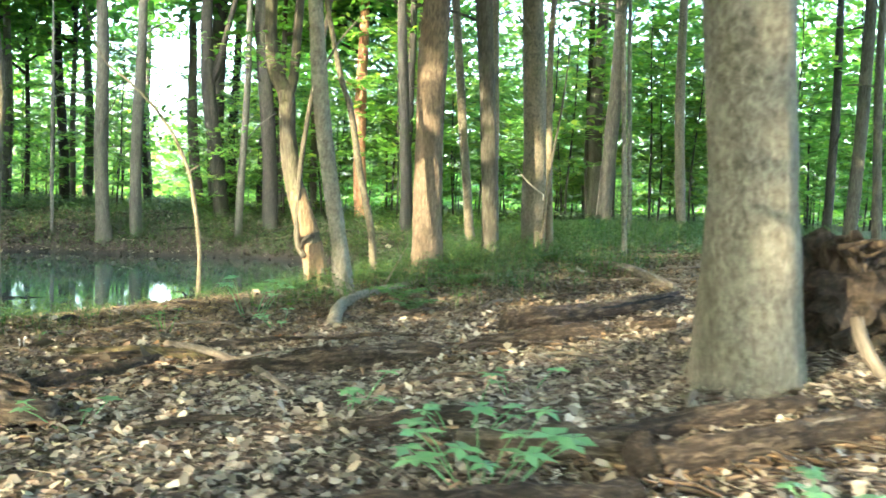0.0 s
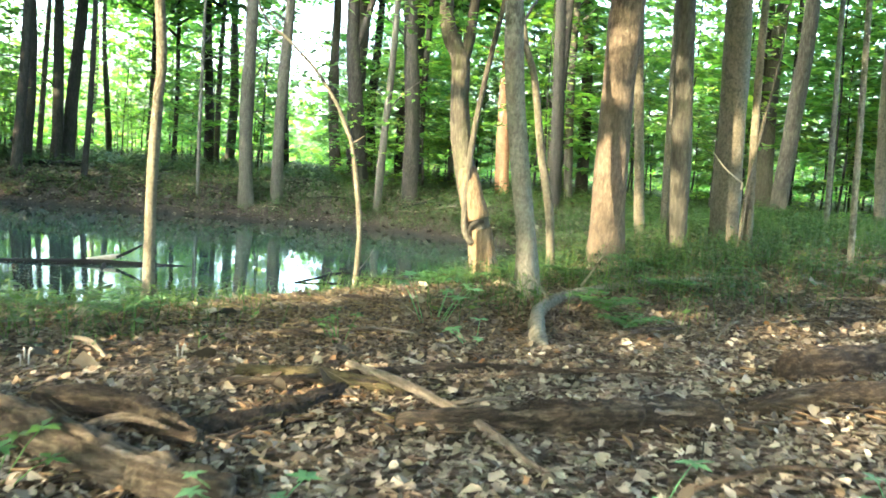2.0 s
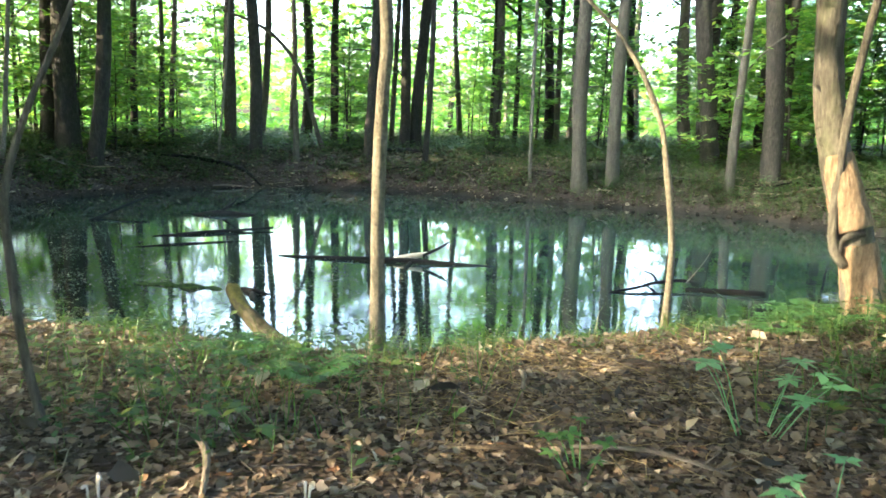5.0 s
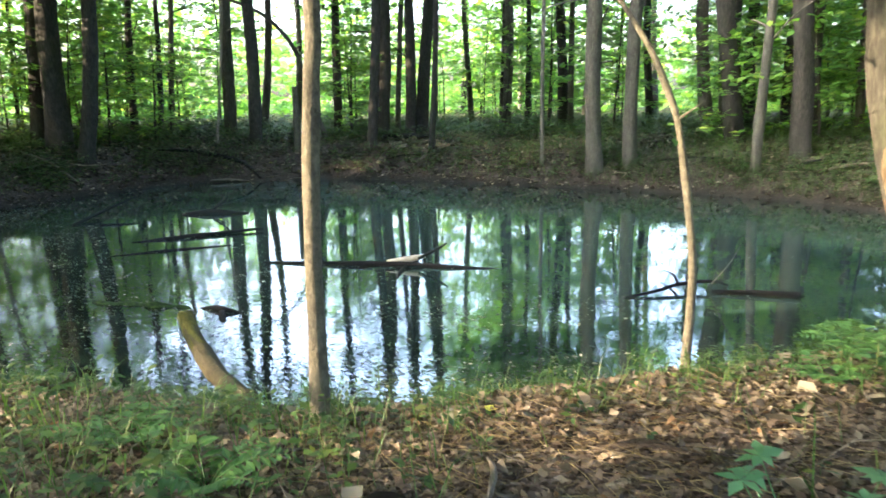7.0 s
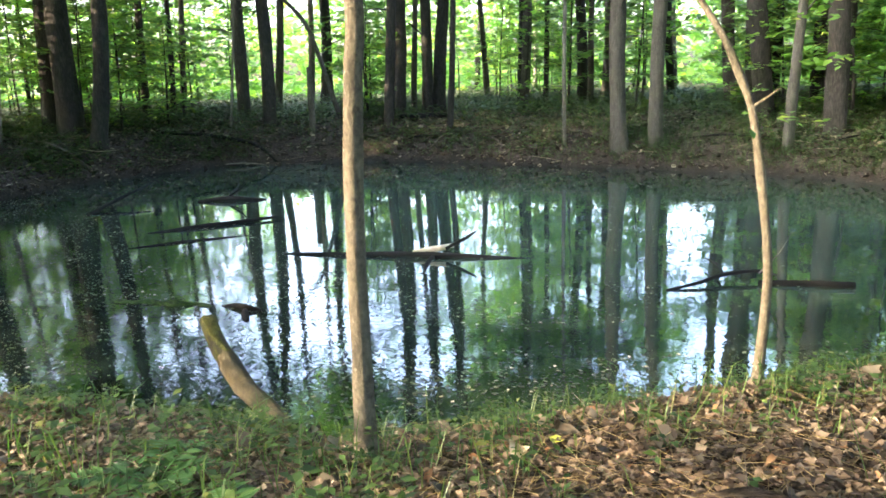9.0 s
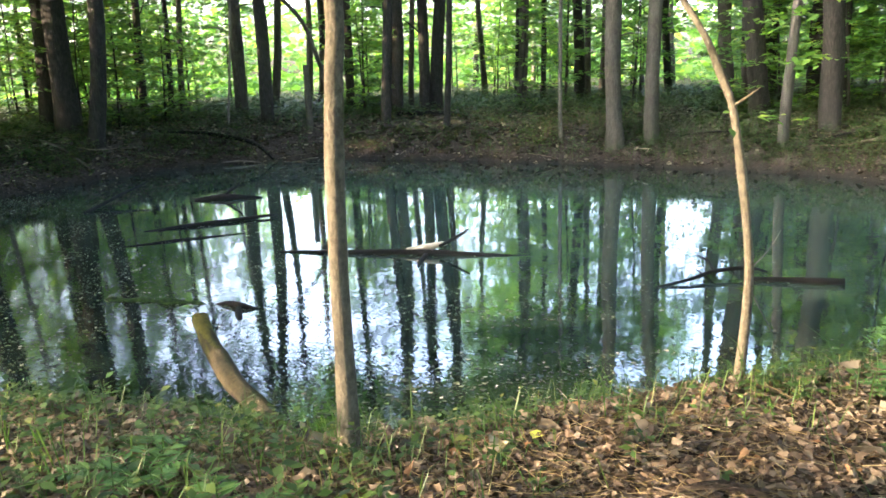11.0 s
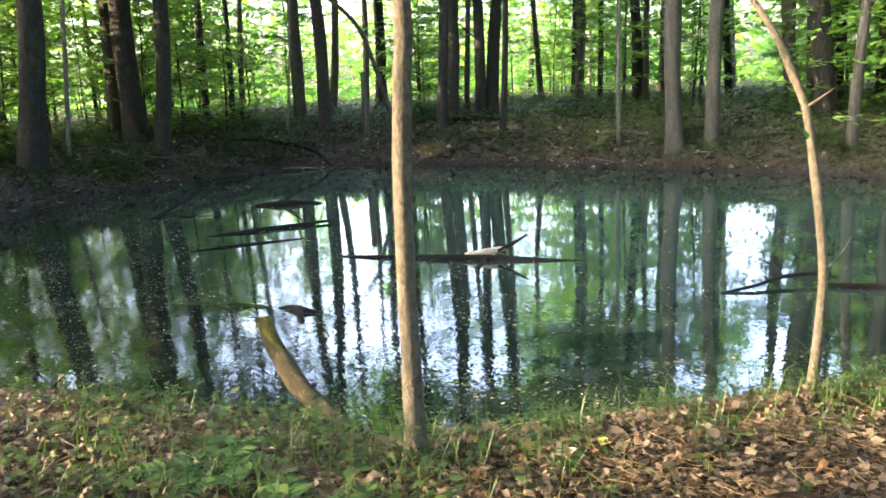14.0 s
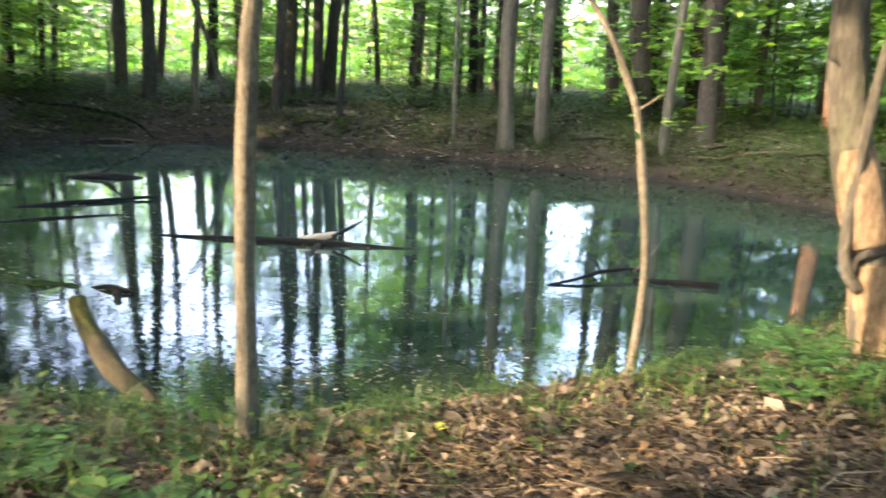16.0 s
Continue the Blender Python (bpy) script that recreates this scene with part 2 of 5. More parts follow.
LOGWOOD = bark("logwood", (0.012, 0.009, 0.007), (0.085, 0.066, 0.046), (0.28, 0.23, 0.168), 2.2, 0.2, 5.0, 0.9)


# ---------------------------------------------------------------- mesh tools
def mesh_of(name, verts, faces, material, smooth=True):
    me = bpy.data.meshes.new(name)
    me.from_pydata([tuple(v) for v in verts], [], faces)
    me.materials.append(material)
    if smooth:
        me.polygons.foreach_set("use_smooth", np.ones(len(me.polygons), bool))
    me.update()
    return me


def quads_of(name, verts, quads, material):
    """A big mesh of quads, from arrays."""
    verts, quads = np.asarray(verts, np.float32), np.asarray(quads, np.int32)
    me = bpy.data.meshes.new(name)
    me.vertices.add(len(verts))
    me.vertices.foreach_set("co", verts.ravel())
    me.loops.add(quads.size)
    me.loops.foreach_set("vertex_index", quads.ravel())
    me.polygons.add(len(quads))
    me.polygons.foreach_set("loop_start", np.arange(0, quads.size, 4, dtype=np.int32))
    me.materials.append(material)
    me.update(calc_edges=True)
    me.validate()
    return me


def part(name, me, parent, label=""):
    ob = new(name, me)
    ob.parent = parent
    return tagged(ob, label)


def laid(name, verts, faces, mat, parent, ahead, smooth=True, label=""):
    """A part whose own z axis, and so its grain, runs along ahead."""
    q = Vector(ahead).to_track_quat("Z", "Y")
    back = q.to_matrix().inverted()
    ob = part(name, mesh_of(name, [back @ Vector(v) for v in verts], faces, mat, smooth), parent, label)
    ob.rotation_mode, ob.rotation_quaternion = "QUATERNION", q
    return ob


def thing(name, at, label, category, group="", kind=""):
    ob = new(name)
    ob.location = at
    return tagged(ob, label, category, group, kind)


def tube(points, radii, sides=10, rough=0.0, freq=3.0, seed=0.0, flare=0.0, toes=5):
    """A closed, uneven tube along points; flare widens its foot into root toes."""
    points = [Vector(q) for q in points]
    verts, faces = [], []
    for i, (c, r) in enumerate(zip(points, radii)):
        ahead = (points[min(i + 1, len(points) - 1)] - points[max(i - 1, 0)]).normalized()
        side = ahead.cross(Vector((0.31, 0.95, 0.05))).normalized()
        up = side.cross(ahead)
        rise = (c - points[0]).length
        for k in range(sides):
            a = math.tau * k / sides
            q = 1.0
            if rough:
                q += rough * noise.fractal((math.cos(a) * freq * 0.5 + seed, math.sin(a) * freq * 0.5, rise * freq * 0.22 + seed * 3), 0.7, 2.2, 4)
            if flare:
                q += flare * math.exp(-rise / (2.2 * radii[0])) * (0.55 + 0.45 * math.cos(toes * a + seed * 5))
            verts.append(c + (side * math.cos(a) + up * math.sin(a)) * r * q)
    n = len(points)
    for i in range(n - 1):
        for k in range(sides):
            a, b = i * sides + k, i * sides + (k + 1) % sides
            faces.append((a, b, b + sides, a + sides))
    faces.append(tuple(range(sides - 1, -1, -1)))
    faces.append(tuple(range((n - 1) * sides, n * sides)))
    return verts, faces


def joined(pieces):
    verts, faces = [], []
    for v, f in pieces:
        o = len(verts)
        verts += list(v)
        faces += [tuple(i + o for i in q) for q in f]
    return verts, faces


def spline(points, steps):
    """A smooth line through a few points."""
    pts = [Vector(q) for q in points]
    out = []
    for i in range(len(pts) - 1):
        a, b, c, d = pts[max(i - 1, 0)], pts[i], pts[i + 1], pts[min(i + 2, len(pts) - 1)]
        for k in range(steps):
            s = k / steps
            out.append(0.5 * (2 * b + (c - a) * s + (2 * a - 5 * b + 4 * c - d) * s * s + (3 * b - a - 3 * c + d) * s ** 3))
    return out + [pts[-1]]


def leaf_quads(base, ahead, length, width, tilt_rng, fold=0.15, normal_bias=1.0):
    """Diamond leaves folded along the rib: arrays of bases and directions."""
    n = len(base)
    ahead = ahead / np.linalg.norm(ahead, axis=1)[:, None]
    nor = tilt_rng.normal(0, 0.45, (n, 3)) + np.array([0, 0, normal_bias])
    side = np.cross(ahead, nor)
    side /= np.linalg.norm(side, axis=1)[:, None] + 1e-9
    up = np.cross(side, ahead)
    L, W = length[:, None], width[:, None]
    v = np.stack([base, base + ahead * L * 0.45 + side * W * 0.5 + up * W * fold,
                  base + ahead * L, base + ahead * L * 0.45 - side * W * 0.5 + up * W * fold], 1).reshape(-1, 3)
    return v


def quads_for(n):
    return np.arange(n * 4).reshape(-1, 4)


# ---------------------------------------------------------------- the lie of the land
SHORE = [(-22.6, 13.2), (-23.8, 15.8), (-24.5, 18.4), (-24.5, 20.7), (-23.3, 22.8), (-21.0, 24.7), (-18.0, 25.9), (-13.2, 26.8), (-9.3, 27.3), (-6.8, 26.9), (-5.0, 25.7), (-3.8, 24.0),
         (-3.6, 20.8), (-3.55, 17.4), (-3.95, 15.4), (-4.5, 14.05), (-5.3, 12.95), (-5.95, 12.0), (-6.7, 11.0), (-8.2, 10.4), (-10.2, 9.4), (-13.5, 7.8), (-17.5, 7.8), (-20.8, 10.0)]


def shore_line():
    pts, out = np.array(SHORE), []
    n = len(pts)
    for i in range(n):
        a, b, c, d = pts[i - 1], pts[i], pts[(i + 1) % n], pts[(i + 2) % n]
        for k in range(6):
            s = k / 6
            out.append(0.5 * (2 * b + (c - a) * s + (2 * a - 5 * b + 4 * c - d) * s * s + (3 * b - a - 3 * c + d) * s ** 3))
    return np.array(out)


OUTLINE = shore_line()


def shore_distance(x, y):
    """Metres from the water's edge, negative in the pond."""
    x, y = np.asarray(x, float), np.asarray(y, float)
    best, inside = np.full(x.shape, 1e9), np.zeros(x.shape, bool)
    for (ax, ay), (bx, by) in zip(OUTLINE, np.roll(OUTLINE, -1, 0)):
        dx, dy = bx - ax, by - ay
        s = np.clip(((x - ax) * dx + (y - ay) * dy) / (dx * dx + dy * dy), 0, 1)
        best = np.minimum(best, np.hypot(x - ax - s * dx, y - ay - s * dy))
        if abs(dy) > 1e-9:
            inside ^= ((ay > y) != (by > y)) & (x < ax + (y - ay) / dy * dx)
    return np.where(inside, -best, best)


def near_side(x, y):
    return 1 / (1 + np.exp(-np.clip((0.75 * x - y + 25.5) / 1.5, -60, 60)))


def ground_z(x, y):
    x, y = np.asarray(x, float), np.asarray(y, float)
    d = shore_distance(x, y)
    w, e = near_side(x, y), np.maximum(d, 0)
    zn = 0.95 * (1 - np.exp(-(e / 1.3) ** 1.3)) + 0.07 * np.clip(x + 2.7, 0, 5) + 0.025 * np.clip(y - 9, 0, 10) * (1 - np.exp(-e / 1.5))
    zf = 1.3 * (1 - np.exp(-e / 1.2))
    z = w * zn + (1 - w) * zf
    return np.where(d < 0, np.maximum(-0.6, 0.35 * d), z)


def gz(x, y):
    return float(ground_z(np.array([x]), np.array([y]))[0])


def axis(lo, fine_lo, fine_hi, hi, step):
    mid = np.arange(fine_lo, fine_hi, step)
    left = fine_lo - (fine_lo - lo) * np.linspace(1, 0, 34, endpoint=False) ** 2.2
    right = fine_hi + (hi - fine_hi) * np.linspace(0, 1, 34) ** 2.2
    return np.concatenate([left, mid, right])


gx, gy = axis(-1200, -28, 6, 1200, 0.17), axis(-1200, 1, 30, 1200, 0.17)
X, Y = np.meshgrid(gx, gy)
D = shore_distance(X, Y)
Z = ground_z(X, Y)
bump = np.array([[noise.fractal((a * 0.9, b * 0.9, 0.0), 1.0, 2.0, 4) for a in gx] for b in gy])
Z = Z + np.where(D > 0, bump * 0.035 * np.clip(D / 0.8, 0.25, 1), 0)
Z = Z + np.where(D > 25, 0.25 * np.sin(X * 0.09) * np.cos(Y * 0.08), 0) * np.clip((D - 25) / 20, 0, 1)
nx, ny = len(gx), len(gy)
idx = np.arange(nx * ny).reshape(ny, nx)
ground_mesh = quads_of("ground", np.stack([X, Y, Z], -1).reshape(-1, 3),
                       np.stack([idx[:-1, :-1], idx[:-1, 1:], idx[1:, 1:], idx[1:, :-1]], -1).reshape(-1, 4), GROUND)
ground_mesh.polygons.foreach_set("use_smooth", np.ones(len(ground_mesh.polygons), bool))
# second term darkens the far bank as if under overhanging crowns
mud_shade = np.maximum(np.clip(1 - (D - 0.05) / 0.5, 0, 1) * 0.93, 0.6 * (1 - near_side(X, Y)) * np.clip(1.5 - D / 2.5, 0, 1))
green = np.clip((X + 4.5) / 3, 0, 1) * np.clip((Y - 10.5) / 4, 0, 1) * 0.8 * np.where(Y > 16, np.clip((D - 1) / 3, 0.1, 1), 1) + 0.45 * np.clip(1 - abs(D - 0.9) / 1.2, 0, 1) * near_side(X, Y)
green = np.clip(green + np.where((D > 2) & (near_side(X, Y) < 0.5), 0.75, 0), 0, 1)
for nm, val in (("mud_shade", mud_shade), ("green", green)):
    at = ground_mesh.attributes.new(nm, "FLOAT", "POINT")
    at.data.foreach_set("value", val.ravel().astype(np.float32))
tagged(new("ground", ground_mesh), "forest floor of brown leaf litter and dark soil", "ground", kind="structure")

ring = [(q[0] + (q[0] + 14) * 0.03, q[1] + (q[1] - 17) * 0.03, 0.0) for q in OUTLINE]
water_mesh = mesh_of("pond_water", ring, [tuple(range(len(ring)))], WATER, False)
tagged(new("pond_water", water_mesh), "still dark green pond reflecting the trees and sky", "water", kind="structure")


# ---------------------------------------------------------------- trees
def branch_line(start, azimuth, length, rise, droop, steps=5, rng=random):
    pts, a = [Vector(start)], azimuth
    for k in range(steps):
        a += rng.uniform(-0.25, 0.25)
        r = rise - droop * k / steps
        pts.append(pts[-1] + Vector((math.cos(a) * math.cos(r), math.sin(a) * math.cos(r), math.sin(r))) * length / steps)
    return pts


def canopy(seed, spread, low, high, limbs, leaves, size):
    """Limbs and leaves of a tall crown, about its own foot."""
    rng, rn = random.Random(seed), np.random.RandomState(seed)
    wood, tips = [], []
    for k in range(limbs):
        z = low + (high - low) * (k + rng.random()) / limbs * 0.85
        reach = spread * (1.1 - 0.6 * (z - low) / (high - low)) * rng.uniform(0.7, 1.15)
        line = branch_line((0, 0, z), 2.4 * k + rng.random(), reach, rng.uniform(0.3, 0.8), 0.5, 5, rng)
        wood.append(tube(line, [0.09 * (1 - j / 5.5) for j in range(6)], 5))
        for j in range(2, 6):
            tips.append(line[j])
            for s in range(2):
                side = branch_line(line[j], rng.uniform(0, math.tau), reach * 0.35, rng.uniform(-0.1, 0.5), 0.3, 2, rng)
                tips.append(side[-1])
    tips = np.array([tuple(q) for q in tips])
    base = tips[rn.randint(0, len(tips), leaves)] + rn.normal(0, 1, (leaves, 3)) * (0.75, 0.75, 0.32)
    ahead = rn.normal(0, 1, (leaves, 3)) * (1, 1, 0.3) + (0, 0, -0.15)
    L = size * rn.uniform(0.7, 1.3, leaves)
    return mesh_of("branchwork", *joined(wood), BARK_DARK), quads_of("crown", leaf_quads(base, ahead, L, L * 0.62, rn), quads_for(leaves), LEAF_HIGH)


def glade(x, y, wide):
    """True in the narrow breaks of the woods beyond the pond, where the sky shows low."""
    a, d = math.degrees(math.atan2(y - 7.28, x + 2.43)), math.hypot(y - 7.28, x + 2.43)
    return d > 18 and any(abs(a - g) * d / 57.3 < wide * w for g, w in ((142.2, 1.9), (147.3, 0.6), (132.5, 1.1), (128.8, 0.7), (119.8, 0.7), (114.3, 1.5), (107.5, 0.4)))


CANOPIES = [canopy(11, 4.2, 8.5, 18, 13, 1000, 0.36), canopy(12, 3.4, 9.5, 20, 12, 850, 0.36), canopy(13, 4.8, 7.8, 17, 14, 1100, 0.38), canopy(14, 3.0, 7.0, 15, 11, 800, 0.34),
            canopy(15, 5.0, 6.5, 17, 16, 3000, 0.55), canopy(16, 4.6, 7.5, 19, 16, 3000, 0.55), canopy(17, 3.0, 12.0, 20, 12, 1800, 0.5)]
tree_count = [0]


def tall_tree(x, y, lean, r, label, bark_=None, height=19.0, flare=0.35, crown=None, fork=0.0, group="trees round the pond", name="tree"):
    """A standing trunk that leans and then straightens, with limbs and a leafy crown."""
    k = tree_count[0]
    tree_count[0] += 1
    rng = random.Random(100 + k)
    z0 = gz(x, y) - 0.16
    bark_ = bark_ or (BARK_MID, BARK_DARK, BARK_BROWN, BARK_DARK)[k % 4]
    ob = thing(name, (x, y, z0), label, "tree", group)
    hs = [-0.22, 0.12, 0.3, 0.55, 0.9, 1.4, 2.0, 2.7, 3.5, 4.4, 5.5, 7, 9, 11.5, 14, height]
    ph, amp = rng.uniform(0, 6), min(0.10, r * 0.35)

    def place(h):
        s = 7 * math.tanh(h / 7)
        return Vector((lean[0] * s + amp * (math.sin(h * 0.55 + ph) - math.sin(ph)), lean[1] * s + amp * (math.cos(h * 0.47 + ph) - math.cos(ph)), h))

    def wide(h):
        return r * (1 - 0.16 * min(h, 6) / 6) * max(0.12, 1 - 0.8 * max(0, h - 5) / (height - 4))
    pieces = [tube([place(h) for h in hs], [wide(h) for h in hs], 16 if r > 0.2 else 12, 0.16, 3.0 / max(r * 3, 0.3), k * 1.7, flare, 4 + k % 3)]
    if fork:
        pts = [place(fork), place(fork + 0.5) + Vector((0.28, 0.1, 0)), place(fork + 1.4) + Vector((0.55, 0.2, 0)), place(fork + 4) + Vector((1.1, 0.4, 0)), place(fork + 8) + Vector((2.0, 0.8, 0))]
        pieces.append(tube(spline(pts, 3), [wide(fork) * 0.75 * (1 - 0.06 * j) for j in range(13)], 10, 0.1))
    for j in range(rng.randint(1, 3)):
        h = rng.uniform(2.5, 7)
        pieces.append(tube(branch_line(place(h), rng.uniform(0, math.tau), rng.uniform(0.5, 1.6), rng.uniform(0.2, 0.9), 0.4, 4, rng), [0.02 + r * 0.06 * (1 - q / 5) for q in range(5)], 5))
    part("trunk", mesh_of("trunk", *joined(pieces), bark_), ob)
    if crown is None:
        crown = 6 if glade(x, y, 2.6) else 4 + k % 2 if (y > 14 and x < -5) or x < -14 else k % 4
    if crown >= 0:
        limbs, leaves = CANOPIES[crown]
        turn = Matrix.Translation(place(10) - Vector((0, 0, 10))) @ pose(0, 0, 0, 0, 0, rng.uniform(0, 360)) @ Matrix.Scale(height / 19 * rng.uniform(0.9, 1.15), 4)
        for nm, me in (("branchwork", limbs), ("crown", leaves)):
            part(nm, me, ob).matrix_local = turn
    return ob


def stem(name, pts, radii, label, bark_, category="sapling", sides=12, rough=0.12, flare=0.3, group="", extra=()):
    """A young tree or stem along a few points, standing on the first."""
    at = Vector(pts[0])
    steps = 5
    line = [q - at for q in spline(pts, steps)]
    rr = np.interp(np.linspace(0, 1, len(line)), np.linspace(0, 1, len(radii)), radii)
    ob = thing(name, at, label, category, group)
    me = mesh_of("trunk", *tube([line[0] - Vector((0, 0, 0.1))] + line, [rr[0]] + list(rr), sides, rough, 5.0, at.x, flare, 4), bark_)
    part("trunk", me, ob)
    for q, rads in extra:
        ln = [v - at for v in spline(q, 4)]
        rad = np.interp(np.linspace(0, 1, len(ln)), np.linspace(0, 1, len(rads)), rads)
        part("branch", mesh_of("branch", *tube(ln, list(rad), 8, 0.08, 5.0, at.y), bark_), ob)
    return ob


def sprays(ob, centres, seed, leaves, spread, size, mat=LEAF):
    """Layered leaf sprays of one tree, as its crown."""
    rn = np.random.RandomState(seed)
    c = np.array(centres) - np.array(ob.location)
    base = c[rn.randint(0, len(c), leaves)] + rn.normal(0, 1, (leaves, 3)) * (spread, spread, spread * 0.22)
    L = size * rn.uniform(0.7, 1.3, leaves)
    part("crown", quads_of("crown", leaf_quads(base, rn.normal(0, 1, (leaves, 3)) * (1, 1, 0.25), L, L * 0.6, rn, 0.12, 2.0), quads_for(leaves), mat), ob)


def understory(seed, height, reach, low, tiers, per_branch, size):
    """A young tree with leaves in flat tiers from near the ground up."""
    rng, rn = random.Random(seed), np.random.RandomState(seed)
    ob = thing("young_tree", (0, 0, 0), "slender young tree with layered bright green leaves", "tree", "young trees in the woods")
    line = [Vector((0.05 * math.sin(h * 1.3 + seed), 0.05 * math.cos(h + seed), h)) for h in np.linspace(-0.1, height, 9)]
    wood = [tube(line, [0.045 * (1 - 0.85 * k / 8) for k in range(9)], 6, 0.1)]
    bases, aheads = [], []
    for k in range(tiers):
        z = low + (height - low) * k / tiers
        length = reach * (0.45 + 0.75 * math.sin(math.pi * (0.2 + 0.75 * k / tiers))) * rng.uniform(0.6, 1.2)
        pts = branch_line((0, 0, z), 2.4 * k + rng.random(), length, rng.uniform(0.05, 0.5), 0.45, 5, rng)
        wood.append(tube(pts, [0.014 * (1 - j / 6) for j in range(6)], 3))
        p = np.array([tuple(q) for q in pts])
        s = rn.uniform(0.15, 1, per_branch) * 5
        i = np.minimum(s.astype(int), 4)
        along = p[i] + (p[i + 1] - p[i]) * (s - i)[:, None]
        d = (p[-1] - p[0]) / np.linalg.norm(p[-1] - p[0])
        sidev = np.array([-d[1], d[0], 0.0])
        sg = rn.choice([-1, 1], per_branch)[:, None]
        off = rn.uniform(0, 0.45, per_branch)[:, None] * length * 0.5
        bases.append(along + sidev * sg * off + rn.normal(0, 0.05, (per_branch, 3)))
        aheads.append(sidev * sg + d * 0.7 + rn.normal(0, 0.25, (per_branch, 3)) + (0, 0, -0.12))
    base, ahead = np.concatenate(bases), np.concatenate(aheads)
    L = size * rn.uniform(0.65, 1.3, len(base))
    part("trunk", mesh_of("trunk", *joined(wood), BARK_DARK), ob)
    leaves = leaf_quads(base, ahead, L, L * 0.62, rn, 0.1, 2.2)
    part("crown", quads_of("crown", leaves, quads_for(len(base)), LEAF), ob)
    return ob, leaves, np.array([tuple(q) for q in wood[0][0]]), wood[0][1]


# trees close to the path
shore_tree = stem("young_tree", [(-5.47, 9.88, gz(-5.47, 9.88)), (-5.47, 9.88, 1.28), (-5.47, 9.88, 1.75), (-5.46, 9.89, 2.34), (-5.45, 9.91, 2.76), (-5.43, 9.92, 3.17), (-5.50, 9.9, 4.6), (-5.42, 10.1, 7.0), (-5.6, 10.2, 10.5)],
     [0.066, 0.054, 0.05, 0.053, 0.047, 0.046, 0.042, 0.03, 0.012], "slender pale grey young tree standing at the pond's near edge", BARK_PALE, "tree", 14, 0.14, 0.35,
     extra=[([(-5.47, 9.9, 5.2), (-5.2, 9.7, 5.8), (-4.8, 9.5, 6.2)], [0.02, 0.012, 0.005]), ([(-5.45, 10.0, 6.2), (-5.8, 10.2, 6.9), (-6.2, 10.3, 7.4)], [0.02, 0.012, 0.005])])
# unseen crown added overhead to shade the near bank
part("crown", CANOPIES[4][1], shore_tree).matrix_local = pose(-0.9, -0.9, 0.3)
sapling = stem("young_tree", [(-4.35, 12.58, gz(-4.35, 12.58)), (-4.31, 12.55, 1.0), (-4.30, 12.53, 1.4), (-4.34, 12.53, 1.75), (-4.39, 12.54, 2.05), (-4.44, 12.55, 2.3), (-4.50, 12.58, 2.5), (-4.61, 12.64, 2.7), (-4.74, 12.7, 2.92), (-4.94, 12.82, 3.15), (-5.2, 12.95, 3.42), (-5.6, 13.05, 3.76), (-6.05, 13.1, 4.15), (-6.5, 13.2, 5.3)],
               [0.04, 0.032, 0.029, 0.029, 0.033, 0.026, 0.025, 0.031, 0.025, 0.022, 0.019, 0.016, 0.013, 0.006], "thin bent young tree with sunlit pale bark by the water", BARK_PALE, "tree", 12, 0.16, 0.35,
               extra=[([(-4.49, 12.57, 2.47), (-4.41, 12.6, 2.53), (-4.32, 12.62, 2.6)], [0.013, 0.008, 0.003])])
sprays(sapling, [(-5.9, 11.8, 5.2), (-6.1, 12.0, 6.0), (-5.5, 12.1, 5.0), (-3.9, 12.5, 4.2), (-3.4, 12.6, 4.0)], 5, 380, 0.35, 0.11)
sprays(sapling, [(-4.1, 12.6, 3.05), (-3.87, 12.7, 3.15), (-4.2, 12.55, 2.4), (-4.0, 12.6, 2.75)], 7, 70, 0.12, 0.075)

lit = stem("forked_tree", [(-2.83, 13.5, gz(-2.83, 13.5)), (-2.92, 13.49, 1.25), (-3.01, 13.47, 1.63), (-3.23, 13.43, 2.37), (-3.34, 13.42, 3.05), (-3.38, 13.41, 3.66), (-3.59, 13.37, 4.27), (-3.65, 13.4, 6.5), (-3.9, 13.6, 10), (-4.0, 13.6, 15)],
           [0.19, 0.16, 0.15, 0.13, 0.125, 0.125, 0.09, 0.075, 0.06, 0.03], "leaning forked tree with a torn sunlit base beside the pond", BARK_BROWN, "tree", 16, 0.2, 0.35,
           extra=[([(-3.37, 13.41, 3.55), (-3.28, 13.42, 3.9), (-3.25, 13.43, 4.3), (-3.1, 13.5, 7), (-2.7, 13.6, 12)], [0.09, 0.075, 0.07, 0.055, 0.02]),
                  ([(-3.02, 13.33, 1.3), (-3.14, 13.31, 1.55), (-3.13, 13.33, 2.44), (-3.06, 13.37, 3.18), (-2.88, 13.4, 4.26), (-2.5, 13.5, 6.5)], [0.05, 0.045, 0.04, 0.038, 0.035, 0.02])])
for run, wide in (([(-2.85, 13.5, gz(-2.83, 13.5) + 0.04), (-2.89, 13.48, 1.1), (-2.95, 13.47, 1.4), (-2.97, 13.46, 1.5)], [0.208, 0.186, 0.172, 0.162]), ([(-3.0, 13.46, 1.62), (-3.08, 13.45, 1.85), (-3.15, 13.44, 2.1), (-3.2, 13.43, 2.28)], [0.165, 0.165, 0.15, 0.128])):
    shell = [Vector(q) - lit.location for q in spline(run, 5)]
    part("bare_wood", mesh_of("bare_wood", *tube(shell, list(np.interp(np.linspace(0, 1, len(shell)), np.linspace(0, 1, len(wide)), wide)), 18, 0.16, 6.0, 2.4), TORNWOOD), lit, "pale torn wood without bark")
